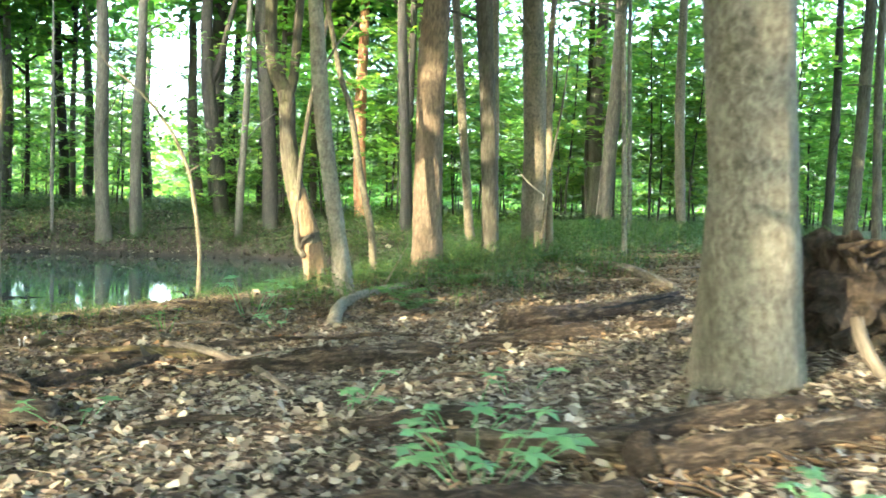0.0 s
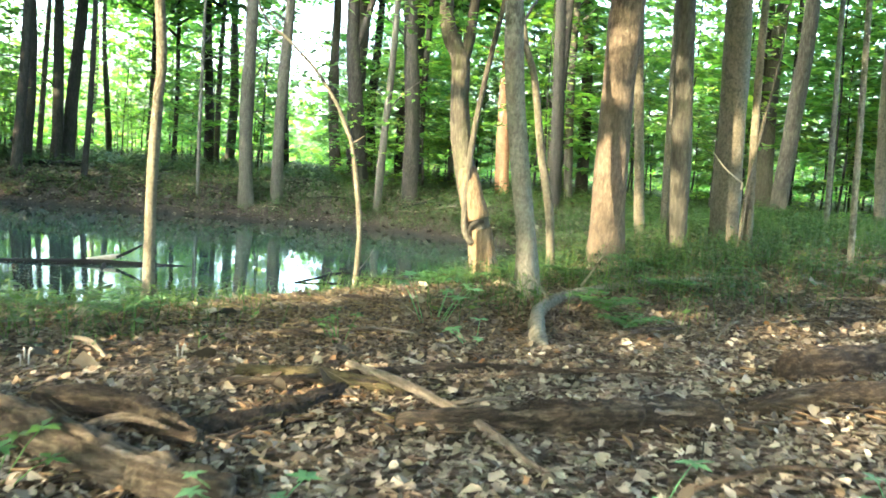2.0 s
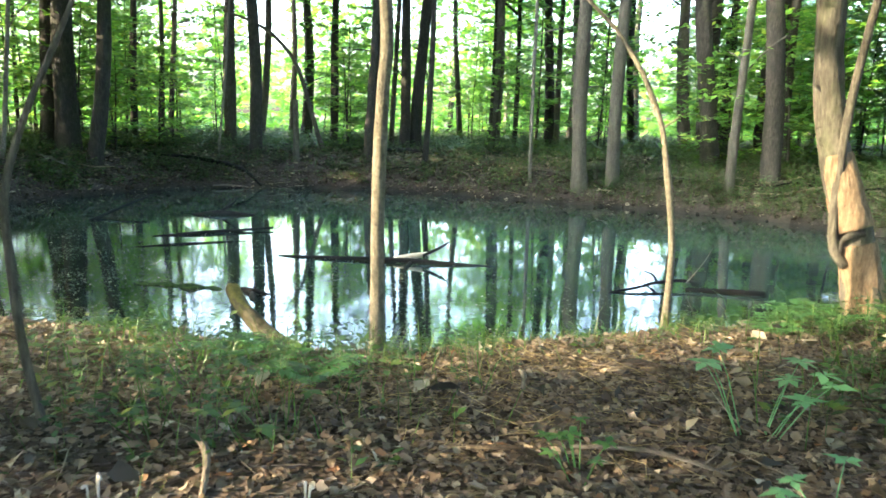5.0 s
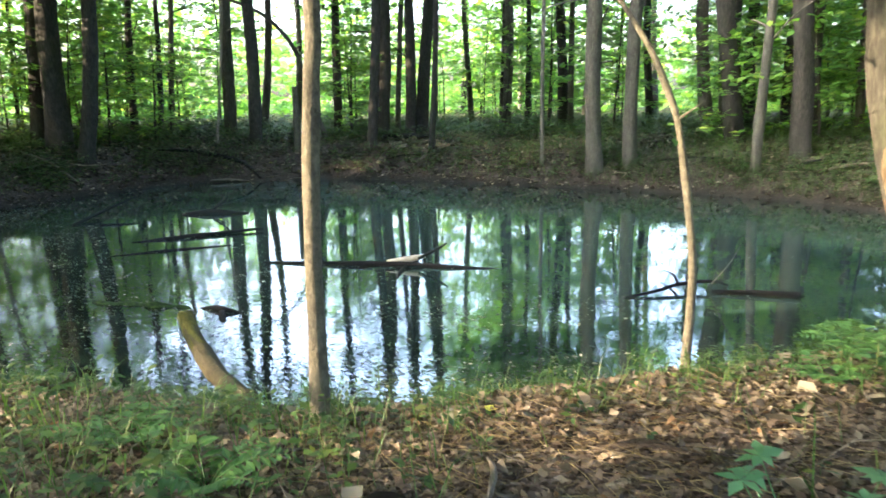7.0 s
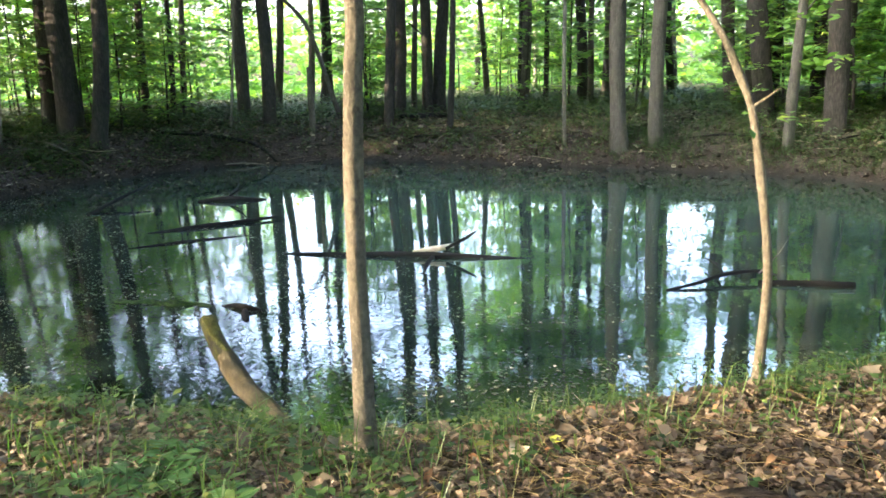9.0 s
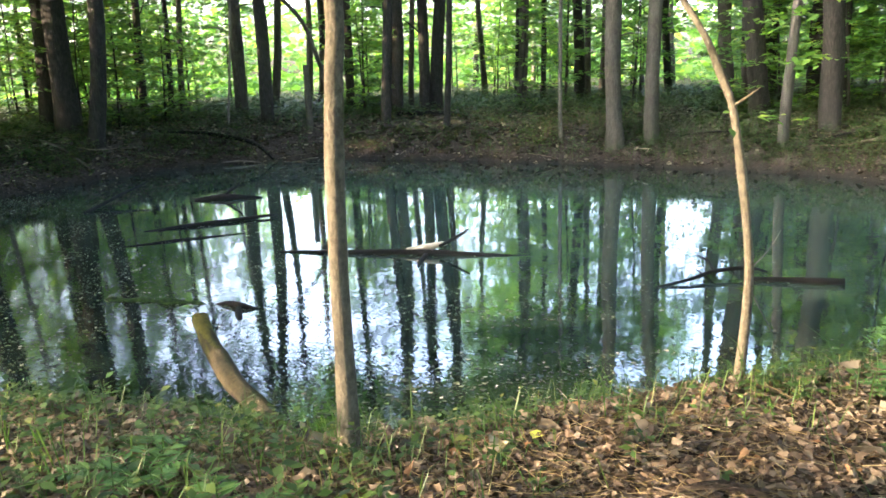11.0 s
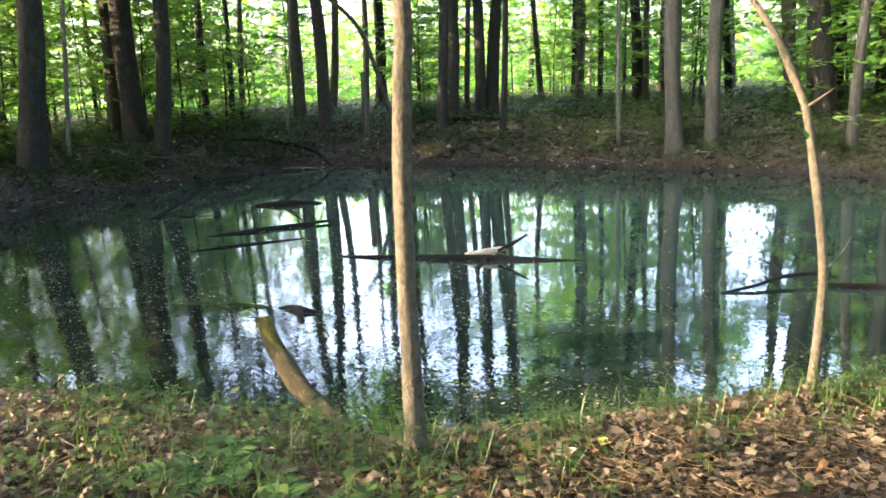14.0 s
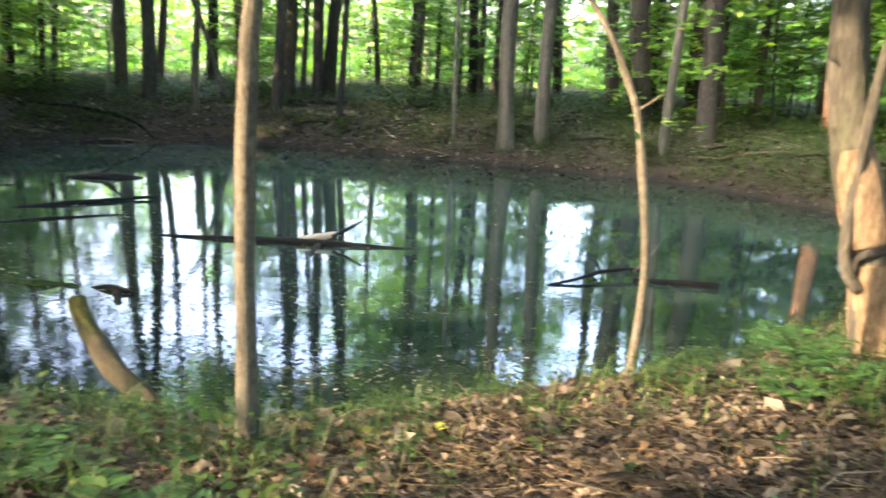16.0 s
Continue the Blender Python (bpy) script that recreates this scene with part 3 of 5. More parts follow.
part("crown", CANOPIES[4][1], lit).matrix_local = pose(-0.9, 0, -0.8)
bigband = stem("broken_bark", [(-3.06, 13.30, 1.52), (-2.99, 13.30, 1.58), (-2.88, 13.33, 1.60)], [0.02, 0.035, 0.02], "curled dark strip of torn bark on the leaning trunk", BARK_DARK, "bark", 8, 0.2, 0.0)

grey_tree = stem("young_tree", [(-1.99, 11.2, gz(-1.99, 11.2)), (-2.05, 11.2, 1.6), (-2.12, 11.19, 2.02), (-2.26, 11.17, 2.91), (-2.35, 11.16, 3.79), (-2.5, 11.2, 6), (-2.6, 11.3, 9), (-2.4, 11.5, 13)],
     [0.125, 0.102, 0.098, 0.095, 0.093, 0.08, 0.06, 0.02], "smooth grey young tree standing over a curved fallen stem", BARK_GREY, "tree", 14, 0.12, 0.4,
     extra=[([(-2.33, 11.16, 3.6), (-2.1, 11.1, 4.0), (-1.8, 11.0, 4.3)], [0.02, 0.012, 0.005]), ([(-2.5, 11.2, 6.0), (-2.9, 11.4, 6.8), (-3.4, 11.5, 7.5)], [0.035, 0.02, 0.006])])
stem("young_tree", [(-1.95, 13.2, gz(-1.95, 13.2)), (-2.04, 13.19, 1.8), (-2.2, 13.18, 2.52), (-2.36, 13.16, 3.44), (-2.55, 13.14, 4.07), (-2.9, 13.2, 6), (-3.0, 13.3, 9)],
     [0.06, 0.055, 0.05, 0.046, 0.042, 0.03, 0.01], "thin leaning young tree with pale bark", BARK_PALE, "tree", 10, 0.14, 0.3)
thin = stem("young_tree", [(-5.38, 7.38, gz(-5.38, 7.38)), (-5.42, 7.32, 1.37), (-5.44, 7.29, 1.88), (-5.44, 7.3, 2.17), (-5.37, 7.39, 2.52), (-5.29, 7.5, 2.83), (-5.21, 7.61, 3.17), (-5.1, 7.8, 4.0)],
            [0.026, 0.022, 0.02, 0.02, 0.017, 0.015, 0.012, 0.006], "very thin crooked sapling rising from the bank", BARK_BROWN, "sapling", 8, 0.15, 0.2)
sprays(thin, [(-5.2, 7.7, 3.6), (-5.0, 7.9, 4.1), (-5.5, 7.9, 3.9)], 6, 120, 0.25, 0.09)

big = tall_tree(1.31, 6.5, (-0.054, 0.017), 0.245, "large grey beech-like tree trunk with mottled lichened bark", BARK_GREY, 21, 0.6, 5)
tall_tree(-1.32, 14.65, (-0.004, 0.0), 0.25, "tall leaning tree with warm sunlight tinted into its brown bark", BARK_SUNLIT, 20, 0.22, 5)
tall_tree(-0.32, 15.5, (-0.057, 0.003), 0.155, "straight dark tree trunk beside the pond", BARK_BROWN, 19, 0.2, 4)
# pale bark on the next two stands in for sun on them
tall_tree(0.45, 16.5, (-0.075, 0.009), 0.22, "broad tree trunk with sunlight put into its pale brown bark", BARK_PALE, 20, 0.25, 4)
stem("young_tree", [(0.68, 15.6, gz(0.68, 15.6)), (0.61, 15.6, 3.02), (0.56, 15.61, 5.1), (0.7, 15.7, 8), (0.5, 15.9, 12)], [0.07, 0.058, 0.055, 0.045, 0.015],
     "slim young tree beside a broad trunk, pale as if sunlit", BARK_PALE, "tree", 10, 0.12, 0.25, extra=[([(0.55, 15.5, 1.3), (0.58, 15.45, 2.4), (0.78, 15.5, 3.8), (0.9, 15.6, 5)], [0.03, 0.025, 0.02, 0.008])])
stem("bare_branch", [(0.55, 15.9, 2.35), (0.28, 15.85, 2.55), (0.08, 15.8, 2.78)], [0.014, 0.011, 0.004], "bare broken branch stub beside the broad trunk", PALEWOOD, "branch", 6, 0.1, 0.0)
# two more crowns out of view, added to keep skylight off the bank
part("crown", CANOPIES[5][1], shore_tree).matrix_local = Matrix.Translation((0, 0, -0.6)) @ Matrix.Scale(0.9, 4)
part("crown", CANOPIES[4][1], grey_tree).matrix_local = Matrix.Translation((-0.5, 0, -0.6)) @ pose(0, 0, 0, 0, 0, 110) @ Matrix.Scale(0.95, 4)


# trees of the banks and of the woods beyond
# these two get pale bark in place of sunlight
tall_tree(-0.81, 18.9, (-0.125, 0.002), 0.103, "thin trunk with bark coloured pale for sunlight", BARK_PALE, height=14)
tall_tree(-0.33, 19.65, (-0.056, 0.002), 0.108, "thin trunk behind a dark one, coloured pale for sunlight", BARK_PALE, height=14)
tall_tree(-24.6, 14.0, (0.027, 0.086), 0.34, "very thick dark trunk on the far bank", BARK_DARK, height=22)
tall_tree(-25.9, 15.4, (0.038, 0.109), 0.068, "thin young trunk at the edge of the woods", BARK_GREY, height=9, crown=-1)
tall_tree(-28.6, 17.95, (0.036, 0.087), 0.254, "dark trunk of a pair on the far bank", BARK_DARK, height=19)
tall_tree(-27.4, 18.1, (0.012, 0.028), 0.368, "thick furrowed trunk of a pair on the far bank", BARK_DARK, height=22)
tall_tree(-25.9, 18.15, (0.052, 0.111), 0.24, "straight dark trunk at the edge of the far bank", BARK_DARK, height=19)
tall_tree(-31.92, 24.21, (0.012, 0.021), 0.11, "slim grey-brown trunk in the woods round the pond", height=14)
tall_tree(-33.44, 25.58, (0.033, 0.056), 0.13, "slim grey-brown trunk in the woods round the pond", height=19)
tall_tree(-26.0, 22.85, (0.066, 0.099), 0.048, "thin young trunk at the edge of the woods", BARK_GREY, height=9, crown=-1)
tall_tree(-27.98, 24.85, (0.027, 0.039), 0.246, "tall straight trunk in the woods round the pond", height=19)
tall_tree(-25.4, 24.1, (-0.012, -0.016), 0.234, "tall straight trunk in the woods round the pond", height=19)
tall_tree(-31.26, 28.84, (0.051, 0.068), 0.182, "trunk with yellow leaves around its foot", BARK_BROWN, height=19)
tall_tree(-25.43, 28.07, (0.026, 0.029), 0.168, "tall straight trunk in the woods round the pond", height=19)
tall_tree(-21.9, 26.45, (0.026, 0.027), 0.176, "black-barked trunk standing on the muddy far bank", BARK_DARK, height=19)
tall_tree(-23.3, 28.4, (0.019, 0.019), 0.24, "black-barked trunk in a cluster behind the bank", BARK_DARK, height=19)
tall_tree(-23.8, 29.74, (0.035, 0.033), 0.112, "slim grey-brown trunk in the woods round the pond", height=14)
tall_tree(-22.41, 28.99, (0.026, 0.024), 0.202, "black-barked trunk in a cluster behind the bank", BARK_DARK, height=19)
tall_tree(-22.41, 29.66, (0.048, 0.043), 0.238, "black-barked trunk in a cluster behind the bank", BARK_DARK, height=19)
tall_tree(-19.5, 26.85, (0.05, 0.044), 0.104, "slim grey-brown trunk in the woods round the pond", height=14)
tall_tree(-20.52, 32.46, (0.024, 0.017), 0.19, "tall straight trunk in the woods round the pond", height=19)
tall_tree(-20.95, 34.6, (0.002, 0.001), 0.107, "slim grey-brown trunk in the woods round the pond", height=14)
tall_tree(-15.3, 27.2, (-0.004, -0.002), 0.065, "thin young trunk at the edge of the woods", BARK_GREY, height=9, crown=-1)
tall_tree(-19.69, 35.41, (-0.021, -0.013), 0.214, "tall straight trunk in the woods round the pond", height=19)
tall_tree(-20.38, 38.49, (0.005, 0.003), 0.234, "tall straight trunk in the woods round the pond", height=19)
tall_tree(-13.55, 27.35, (-0.039, -0.021), 0.235, "grey trunk with exposed roots on the far shore", BARK_MID, height=19, flare=0.8)
tall_tree(-12.65, 27.75, (0.01, 0.005), 0.202, "straight grey trunk on the far shore", BARK_MID, height=19)
tall_tree(-18.77, 41.59, (-0.037, -0.018), 0.192, "tall straight trunk in the woods round the pond", height=19)
tall_tree(-12.28, 34.56, (-0.024, -0.009), 0.397, "thick dark trunk in the woods beyond the pond", BARK_DARK, height=22)
tall_tree(-13.14, 38.49, (0.009, 0.003), 0.238, "tall straight trunk in the woods round the pond", height=19)
tall_tree(-13.77, 36.13, (-0.082, -0.032), 0.246, "tall straight trunk in the woods round the pond", height=19)
tall_tree(-9.2, 28.1, (0.03, 0.01), 0.135, "slim grey trunk on the far shore", BARK_MID, height=19)
tall_tree(-10.39, 35.17, (-0.011, -0.003), 0.397, "thick dark trunk in the woods beyond the pond", BARK_DARK, height=22)
tall_tree(-10.19, 36.26, (-0.013, -0.004), 0.13, "slim grey-brown trunk in the woods round the pond", height=19)
tall_tree(-10.55, 30.23, (-0.082, -0.03), 0.276, "forked dark trunk in the woods beyond the pond", BARK_DARK, height=19, fork=5.0)
tall_tree(-8.34, 28.97, (-0.058, -0.017), 0.275, "tall straight trunk in the woods round the pond", height=19)
tall_tree(-8.5, 35.71, (-0.04, -0.009), 0.161, "tall straight trunk in the woods round the pond", height=19)
tall_tree(-5.62, 31.76, (-0.034, -0.005), 0.249, "reddish-brown trunk in the woods beyond the pond", BARK_RED, height=19)
tall_tree(-3.74, 31.42, (-0.064, -0.006), 0.195, "tall straight trunk in the woods round the pond", height=19)
tall_tree(-2.86, 33.49, (-0.08, -0.004), 0.23, "tall straight trunk in the woods round the pond", height=19)
tall_tree(3.04, 29.67, (-0.011, 0.002), 0.253, "tall straight trunk in the woods round the pond", height=19)
tall_tree(3.57, 29.58, (-0.035, 0.006), 0.097, "slim grey-brown trunk in the woods round the pond", height=14)
tall_tree(1.77, 14.28, (-0.052, 0.013), 0.042, "thin young trunk at the edge of the woods", BARK_GREY, height=9, crown=-1)
# sunlight on this trunk is given by pale bark
tall_tree(4.53, 23.03, (-0.058, 0.016), 0.135, "slim trunk at the edge of the woods, pale as if sunlit", BARK_PALE, height=19)
tall_tree(-3.16, 30.89, (-0.044, -0.003), 0.151, "slim grey-brown trunk in the woods round the pond", height=19)
tall_tree(-3.28, 26.87, (-0.041, -0.004), 0.19, "tall straight trunk in the woods round the pond", height=19)
tall_tree(2.78, 25.83, (0.026, -0.003), 0.225, "tall straight trunk in the woods round the pond", height=19)
tall_tree(2.8, 29.85, (-0.049, 0.005), 0.141, "slim grey-brown trunk in the woods round the pond", height=19)
tall_tree(8.45, 22.28, (0.013, -0.006), 0.159, "slim grey-brown trunk in the woods round the pond", height=19)
tall_tree(9.45, 26.19, (-0.011, 0.004), 0.131, "slim grey-brown trunk in the woods round the pond", height=19)
tall_tree(2.68, 19.79, (-0.045, 0.007), 0.052, "thin young trunk at the edge of the woods", BARK_GREY, height=9, crown=-1)
tall_tree(-3.49, 28.78, (-0.01, -0.001), 0.156, "slim grey-brown trunk in the woods round the pond", height=19)
tall_tree(8.19, 20.21, (-0.034, 0.015), 0.101, "slim grey-brown trunk in the woods round the pond", height=14)


# more trunks deeper in the woods, all round
wr = random.Random(5)


def sun_lane(x, y):
    """Sideways distance from the line along which the low sun reaches the near bank."""
    return -0.8 * (x + 4.5) + 0.6 * (y - 11.5) + 0.6


placed = []
while len(placed) < 30:
    a, d = wr.uniform(0, math.tau), wr.uniform(26, 62)
    x, y = -8 + math.cos(a) * d, 16 + math.sin(a) * d
    if shore_distance(x, y) < 11 or math.hypot(x + 1.5, y - 5) < 17 or any(math.hypot(x - u, y - v) < 3.2 for u, v in placed) or (y < 4 and abs(sun_lane(x, y)) < 6.5):
        continue
    placed.append((x, y))
    tall_tree(x, y, (wr.uniform(-0.05, 0.05), wr.uniform(-0.05, 0.05)), wr.uniform(0.1, 0.3), "tall trunk standing deep in the woods", height=wr.uniform(16, 22), group="trees deep in the woods")

# tall trees further back, whose crowns close the sky between the breaks
for x, y, r in ((-33.0, 20.6, 0.14), (-35.5, 18.0, 0.2), (-33.5, 23.9, 0.16), (-31.0, 15.2, 0.18), (-22.0, 34.3, 0.15), (-19.0, 34.9, 0.13), (-8.9, 32.0, 0.13), (-6.5, 36.0, 0.18)):
    tall_tree(x, y, (wr.uniform(-0.03, 0.03), wr.uniform(-0.03, 0.03)), r, "tall trunk standing deep in the woods", height=wr.uniform(20, 24), crown=4, group="trees deep in the woods")

# unseen trees added behind the path and on the sunny side, whose dense crowns shade the place
behind = [(-9.5, 1.5), (-6.5, -3.0), (-2.0, -5.5), (3.0, -3.5), (6.5, 1.5), (-10.0, -8.5), (-5.0, -11.0), (1.5, -12.0), (8.0, -8.0), (-15.5, 2.0), (7.5, 9.0), (10.5, 14.5),
          (-20.0, 0.5), (-26.0, 4.5), (-31.0, 9.5), (-28.5, -2.0), (-34.0, 2.5), (-32.0, -11.0), (-36.0, -6.0), (-10.5, -15.0), (12.0, 4.0), (-8.0, 4.0), (1.8, -0.2), (5.0, 7.0), (-4.5, 0.5), (-12.5, 5.6), (-16.8, 5.2), (-6.6, 6.0)]
for k, (x, y) in enumerate(behind):
    tall_tree(x, y, (wr.uniform(-0.04, 0.04), wr.uniform(-0.04, 0.04)), wr.uniform(0.15, 0.3), "unseen tall trunk added behind the path for shade", height=wr.uniform(17, 21), crown=k % 4 if x > -5 and k % 3 == 0 else 4 + k % 2, group="trees behind the path")

# the dead stump and the arching sapling on the far bank
stem("dead_stump", [(-23.6, 24.5, gz(-23.6, 24.5)), (-23.6, 24.5, 2.0), (-23.62, 24.5, 3.05)], [0.13, 0.11, 0.09], "broken dead trunk stump standing on the far bank", BARK_BROWN, "stump", 10, 0.25, 0.4)
arch = stem("arching_tree", [(-23.9, 26.1, gz(-23.9, 26.1)), (-24.1, 25.95, 1.9), (-24.35, 25.65, 3.3), (-24.6, 25.3, 4.5), (-25.1, 24.7, 5.4), (-25.6, 24.1, 5.85), (-26.3, 23.4, 6.2)], [0.1, 0.095, 0.085, 0.08, 0.07, 0.06, 0.03], "young tree bent over in an arch on the far bank", BARK_BROWN, "tree", 8, 0.1, 0.2)

# young trees with layered leaves
kinds = [understory(21, 7.5, 2.0, 1.0, 30, 46, 0.27), understory(22, 5.5, 1.8, 0.6, 24, 46, 0.25), understory(23, 9.5, 2.4, 2.0, 36, 44, 0.29), understory(24, 3.6, 1.4, 0.3, 18, 40, 0.21), understory(25, 11.5, 2.6, 3.5, 38, 44, 0.30)]
KIND_MIX = (0, 0, 1, 2, 2, 3, 4)
spots, tries = [], 0
while len(spots) < 432 and tries < 40000:
    tries += 1
    if len(spots) < 325:       # the woods that face the walk
        a, d = wr.uniform(radians(58), radians(172)), 22 + 34 * wr.random() ** 0.8
        x, y = -2 + math.cos(a) * d, 6 + math.sin(a) * d
    elif len(spots) < 372:     # all round
        a, d = wr.uniform(0, math.tau), wr.uniform(16, 58)
        x, y = -9 + math.cos(a) * d, 17 + math.sin(a) * d
    else:                      # unseen young trees added behind the path, towards the sun, for shade
        a, d = radians(217) + wr.uniform(-0.6, 1.0), wr.uniform(8, 42)
        x, y = -2 + math.sin(a) * d, 7 + math.cos(a) * d
    ds = float(shore_distance(x, y))
    if ds < 2.6 or (x > -4.5 and y < 19.5 and x < 9 and y > 2) or any(math.hypot(x - u, y - v) < 1.1 for u, v, w in spots):
        continue
    if len(spots) < 372 and (math.hypot(x + 1.5, y - 5) < 14.5 or (x > -14 and y < 9 and x < 2)):
        continue
    if len(spots) >= 372 and (math.hypot(x + 2, y - 7) < 7.5 or abs(sun_lane(x, y) - 0.1) < 1.5):
        continue           # a lane through which the low sun comes
    off = math.hypot(x + 2, y - 7)
    if glade(x, y, 1.15) and off < 80:
        continue
    k = wr.choice(KIND_MIX) if off > 35 or x > -8 or y < 3 else wr.choice((0, 1, 1, 3, 1)) if ds > 5 else wr.choice((1, 3, 3))
    spots.append((x, y, k))
spots.sort(key=lambda q: math.hypot(q[0] + 2, q[1] - 6) + (100 if q[1] < 3 else 0))
used, rest_leaves, rest_wood, rest_faces = set(), [], [], []
for count, (x, y, k) in enumerate(spots):
    m = pose(x, y, gz(x, y) - 0.05, wr.uniform(-4, 4), wr.uniform(-4, 4), wr.uniform(0, 360))
    ob, leaves, wood, faces = kinds[k]
    if count >= 230:
        rot, off = np.array(m.to_3x3()), np.array(m.translation)
        o = sum(len(q) for q in rest_wood)
        kept = leaves.reshape(-1, 4, 3)[np.arange(len(leaves) // 4) % 4 > 0].reshape(-1, 3)     # sparser, deep in the woods
        rest_leaves.append(kept @ rot.T + off)
        rest_wood.append(wood @ rot.T + off)
        rest_faces += [tuple(i + o for i in f) for f in faces]
    elif k in used:
        copy_thing(ob, m)
    else:
        used.add(k)
        ob.matrix_basis = m
for x, y, size in ((-7.9, 5.3, 0.6), (-8.8, 6.0, 0.55), (-7.1, 4.7, 0.6)):       # unseen low bushes added beside the left bank to shade its herbs
    copy_thing(kinds[3][0], pose(x, y, gz(x, y) - 0.05, 0, 0, 40 * x) @ Matrix.Scale(size, 4))
v = np.concatenate(rest_leaves)
tagged(new("thicket_leaves", quads_of("thicket_leaves", v, quads_for(len(v) // 4), LEAF)), "green leaves of young trees deep in the woods", "leaves", kind="stuff")
tagged(new("thicket_stems", mesh_of("thicket_stems", np.concatenate(rest_wood), rest_faces, BARK_DARK)), "thin dark stems of young trees deep in the woods", "stems", kind="stuff")

# the far woods that close the view all round
rn = np.random.RandomState(9)
n = 92000
a, d = rn.uniform(0, math.tau, n), rn.uniform(50, 84, n)
cx = np.round(a * 70) / 70 + rn.normal(0, 0.012, n)
h = 0.4 + (17 + 8 * np.sin(a * 9 + 1.0) * np.sin(a * 4.3)) * rn.beta(0.7, 2.1, n)
base = np.stack([-9 + np.cos(cx) * d, 17 + np.sin(cx) * d, h], 1)
base = base[[not (q[2] > 9 and glade(q[0], q[1], 1.0)) for q in base]]
n = len(base)
L = rn.uniform(0.5, 1.2, n)
tagged(new("far_woods", quads_of("far_woods", leaf_quads(base, rn.normal(0, 1, (n, 3)) * (1, 1, 0.3), L, L * 0.7, rn), quads_for(n), LEAF)),
       "distant woodland leaves closing the view", "woodland", kind="stuff")


# ---------------------------------------------------------------- fallen wood
def on(x, y, h=0.0):
    return (x, y, gz(x, y) + h)


def log(name, pts, radii, label, mat, category="log", sides=12, rough=0.3, freq=5.0, twigs=()):
    """Fallen wood along a few points, lying on the ground; pts are x, y and height over it."""
    at = Vector(on(pts[0][0], pts[0][1]))
    line = [v - at for v in spline([on(*q) for q in pts], 12 if category == "log" else 6)]
    rr = np.interp(np.linspace(0, 1, len(line)), np.linspace(0, 1, len(radii)), radii)
    ob = thing(name, at, label, category)
    if category == "log":
        rr, sides = rr * 0.9, 24
        line = [q - Vector((0, 0, 0.5 * r)) for q, r in zip(line, rr)]
    v, f = tube(line, list(rr), sides, rough * 1.0, freq * (1.4 if category == "log" else 1.0), at.x + at.y)
    laid("stem", v, f, mat, ob, line[-1] - line[0])
    for q, rads in twigs:
        ln = [w - at for w in spline([on(*u) for u in q], 4)]
        rad = np.interp(np.linspace(0, 1, len(ln)), np.linspace(0, 1, len(rads)), rads)
        laid("twig", *tube(ln, list(rad), 6, 0.15, 8.0, at.x), mat, ob, ln[-1] - ln[0])
    return ob


def rotten_log(pts, radii, label, mats, seed, splinters=4, sides=22, rough=0.42, snags=()):
    """A weathered log with deep grooves along it, broken ends and loose splinters on its back."""
    rng = random.Random(seed)
    at = Vector(on(pts[0][0], pts[0][1]))
    radii = [r * 1.2 for r in radii]
    line = [q - at + Vector((0, 0, 0.2 * max(radii))) for q in spline([on(*q) for q in pts], 12)]
    n_ = len(line) - 1
    rr = np.interp(np.linspace(0, 1, n_ + 1), np.linspace(0, 1, len(radii)), radii) * [rng.uniform(0.88, 1.1) for _ in line]
    rr[0], rr[-1] = rr[0] * 0.55, rr[-1] * 0.45
    ob = thing("rotten_log", at, label, "log")
    laid("stem", *tube(line, list(rr), sides, rough, 11.0, seed * 1.9), mats[0], ob, line[-1] - line[0])
    for k in range(splinters):
        a = rng.uniform(0, 0.62)
        piece = line[int(a * n_):int(min(1, a + rng.uniform(0.22, 0.42)) * n_) + 1]
        d = (piece[-1] - piece[0]).normalized()
        side = Vector((-d.y, d.x, 0))
        ang = math.pi * (0.1 + 0.8 * (k + rng.random()) / splinters)
        r = float(np.mean(radii))
        off = side * math.cos(ang) * r * 1.02 + Vector((0, 0, math.sin(ang) * r * 0.9))
        bit = [q + off + Vector((0, 0, rng.uniform(-0.01, 0.008))) for q in piece]
        w = r * rng.uniform(0.16, 0.34)
        ws = [w * (0.25 + 0.75 * math.sin(math.pi * (0.06 + 0.88 * j_ / (len(bit) - 1)))) * rng.uniform(0.7, 1.2) for j_ in range(len(bit))]
        laid("splinter", *tube(bit, ws, 6, 0.5, 10.0, seed + k * 2.1), mats[(k + 1) % len(mats)], ob, bit[-1] - bit[0], False)
    for q, rads in snags:
        ln = [w - at for w in spline([on(*u) for u in q], 4)]
        rad = np.interp(np.linspace(0, 1, len(ln)), np.linspace(0, 1, len(rads)), rads)
        laid("branch_stub", *tube(ln, list(rad), 8, 0.25, 8.0, at.x), mats[0], ob, ln[-1] - ln[0])
    return ob


rotten_log([(-4.5, 6.42, 0.05), (-4.2, 6.33, 0.06), (-3.6, 6.18, 0.065), (-3.05, 5.97, 0.05), (-2.74, 5.92, 0.045), (-2.42, 5.9, 0.03)], [0.08, 0.085, 0.085, 0.075, 0.07, 0.045],
           "weathered brown fallen log with a broken pointed end", (LOGWOOD, DEADWOOD, ROTWOOD), 11, 5, snags=[([(-3.3, 6.1, 0.1), (-3.15, 6.25, 0.16), (-2.95, 6.3, 0.12)], [0.03, 0.022, 0.008])])
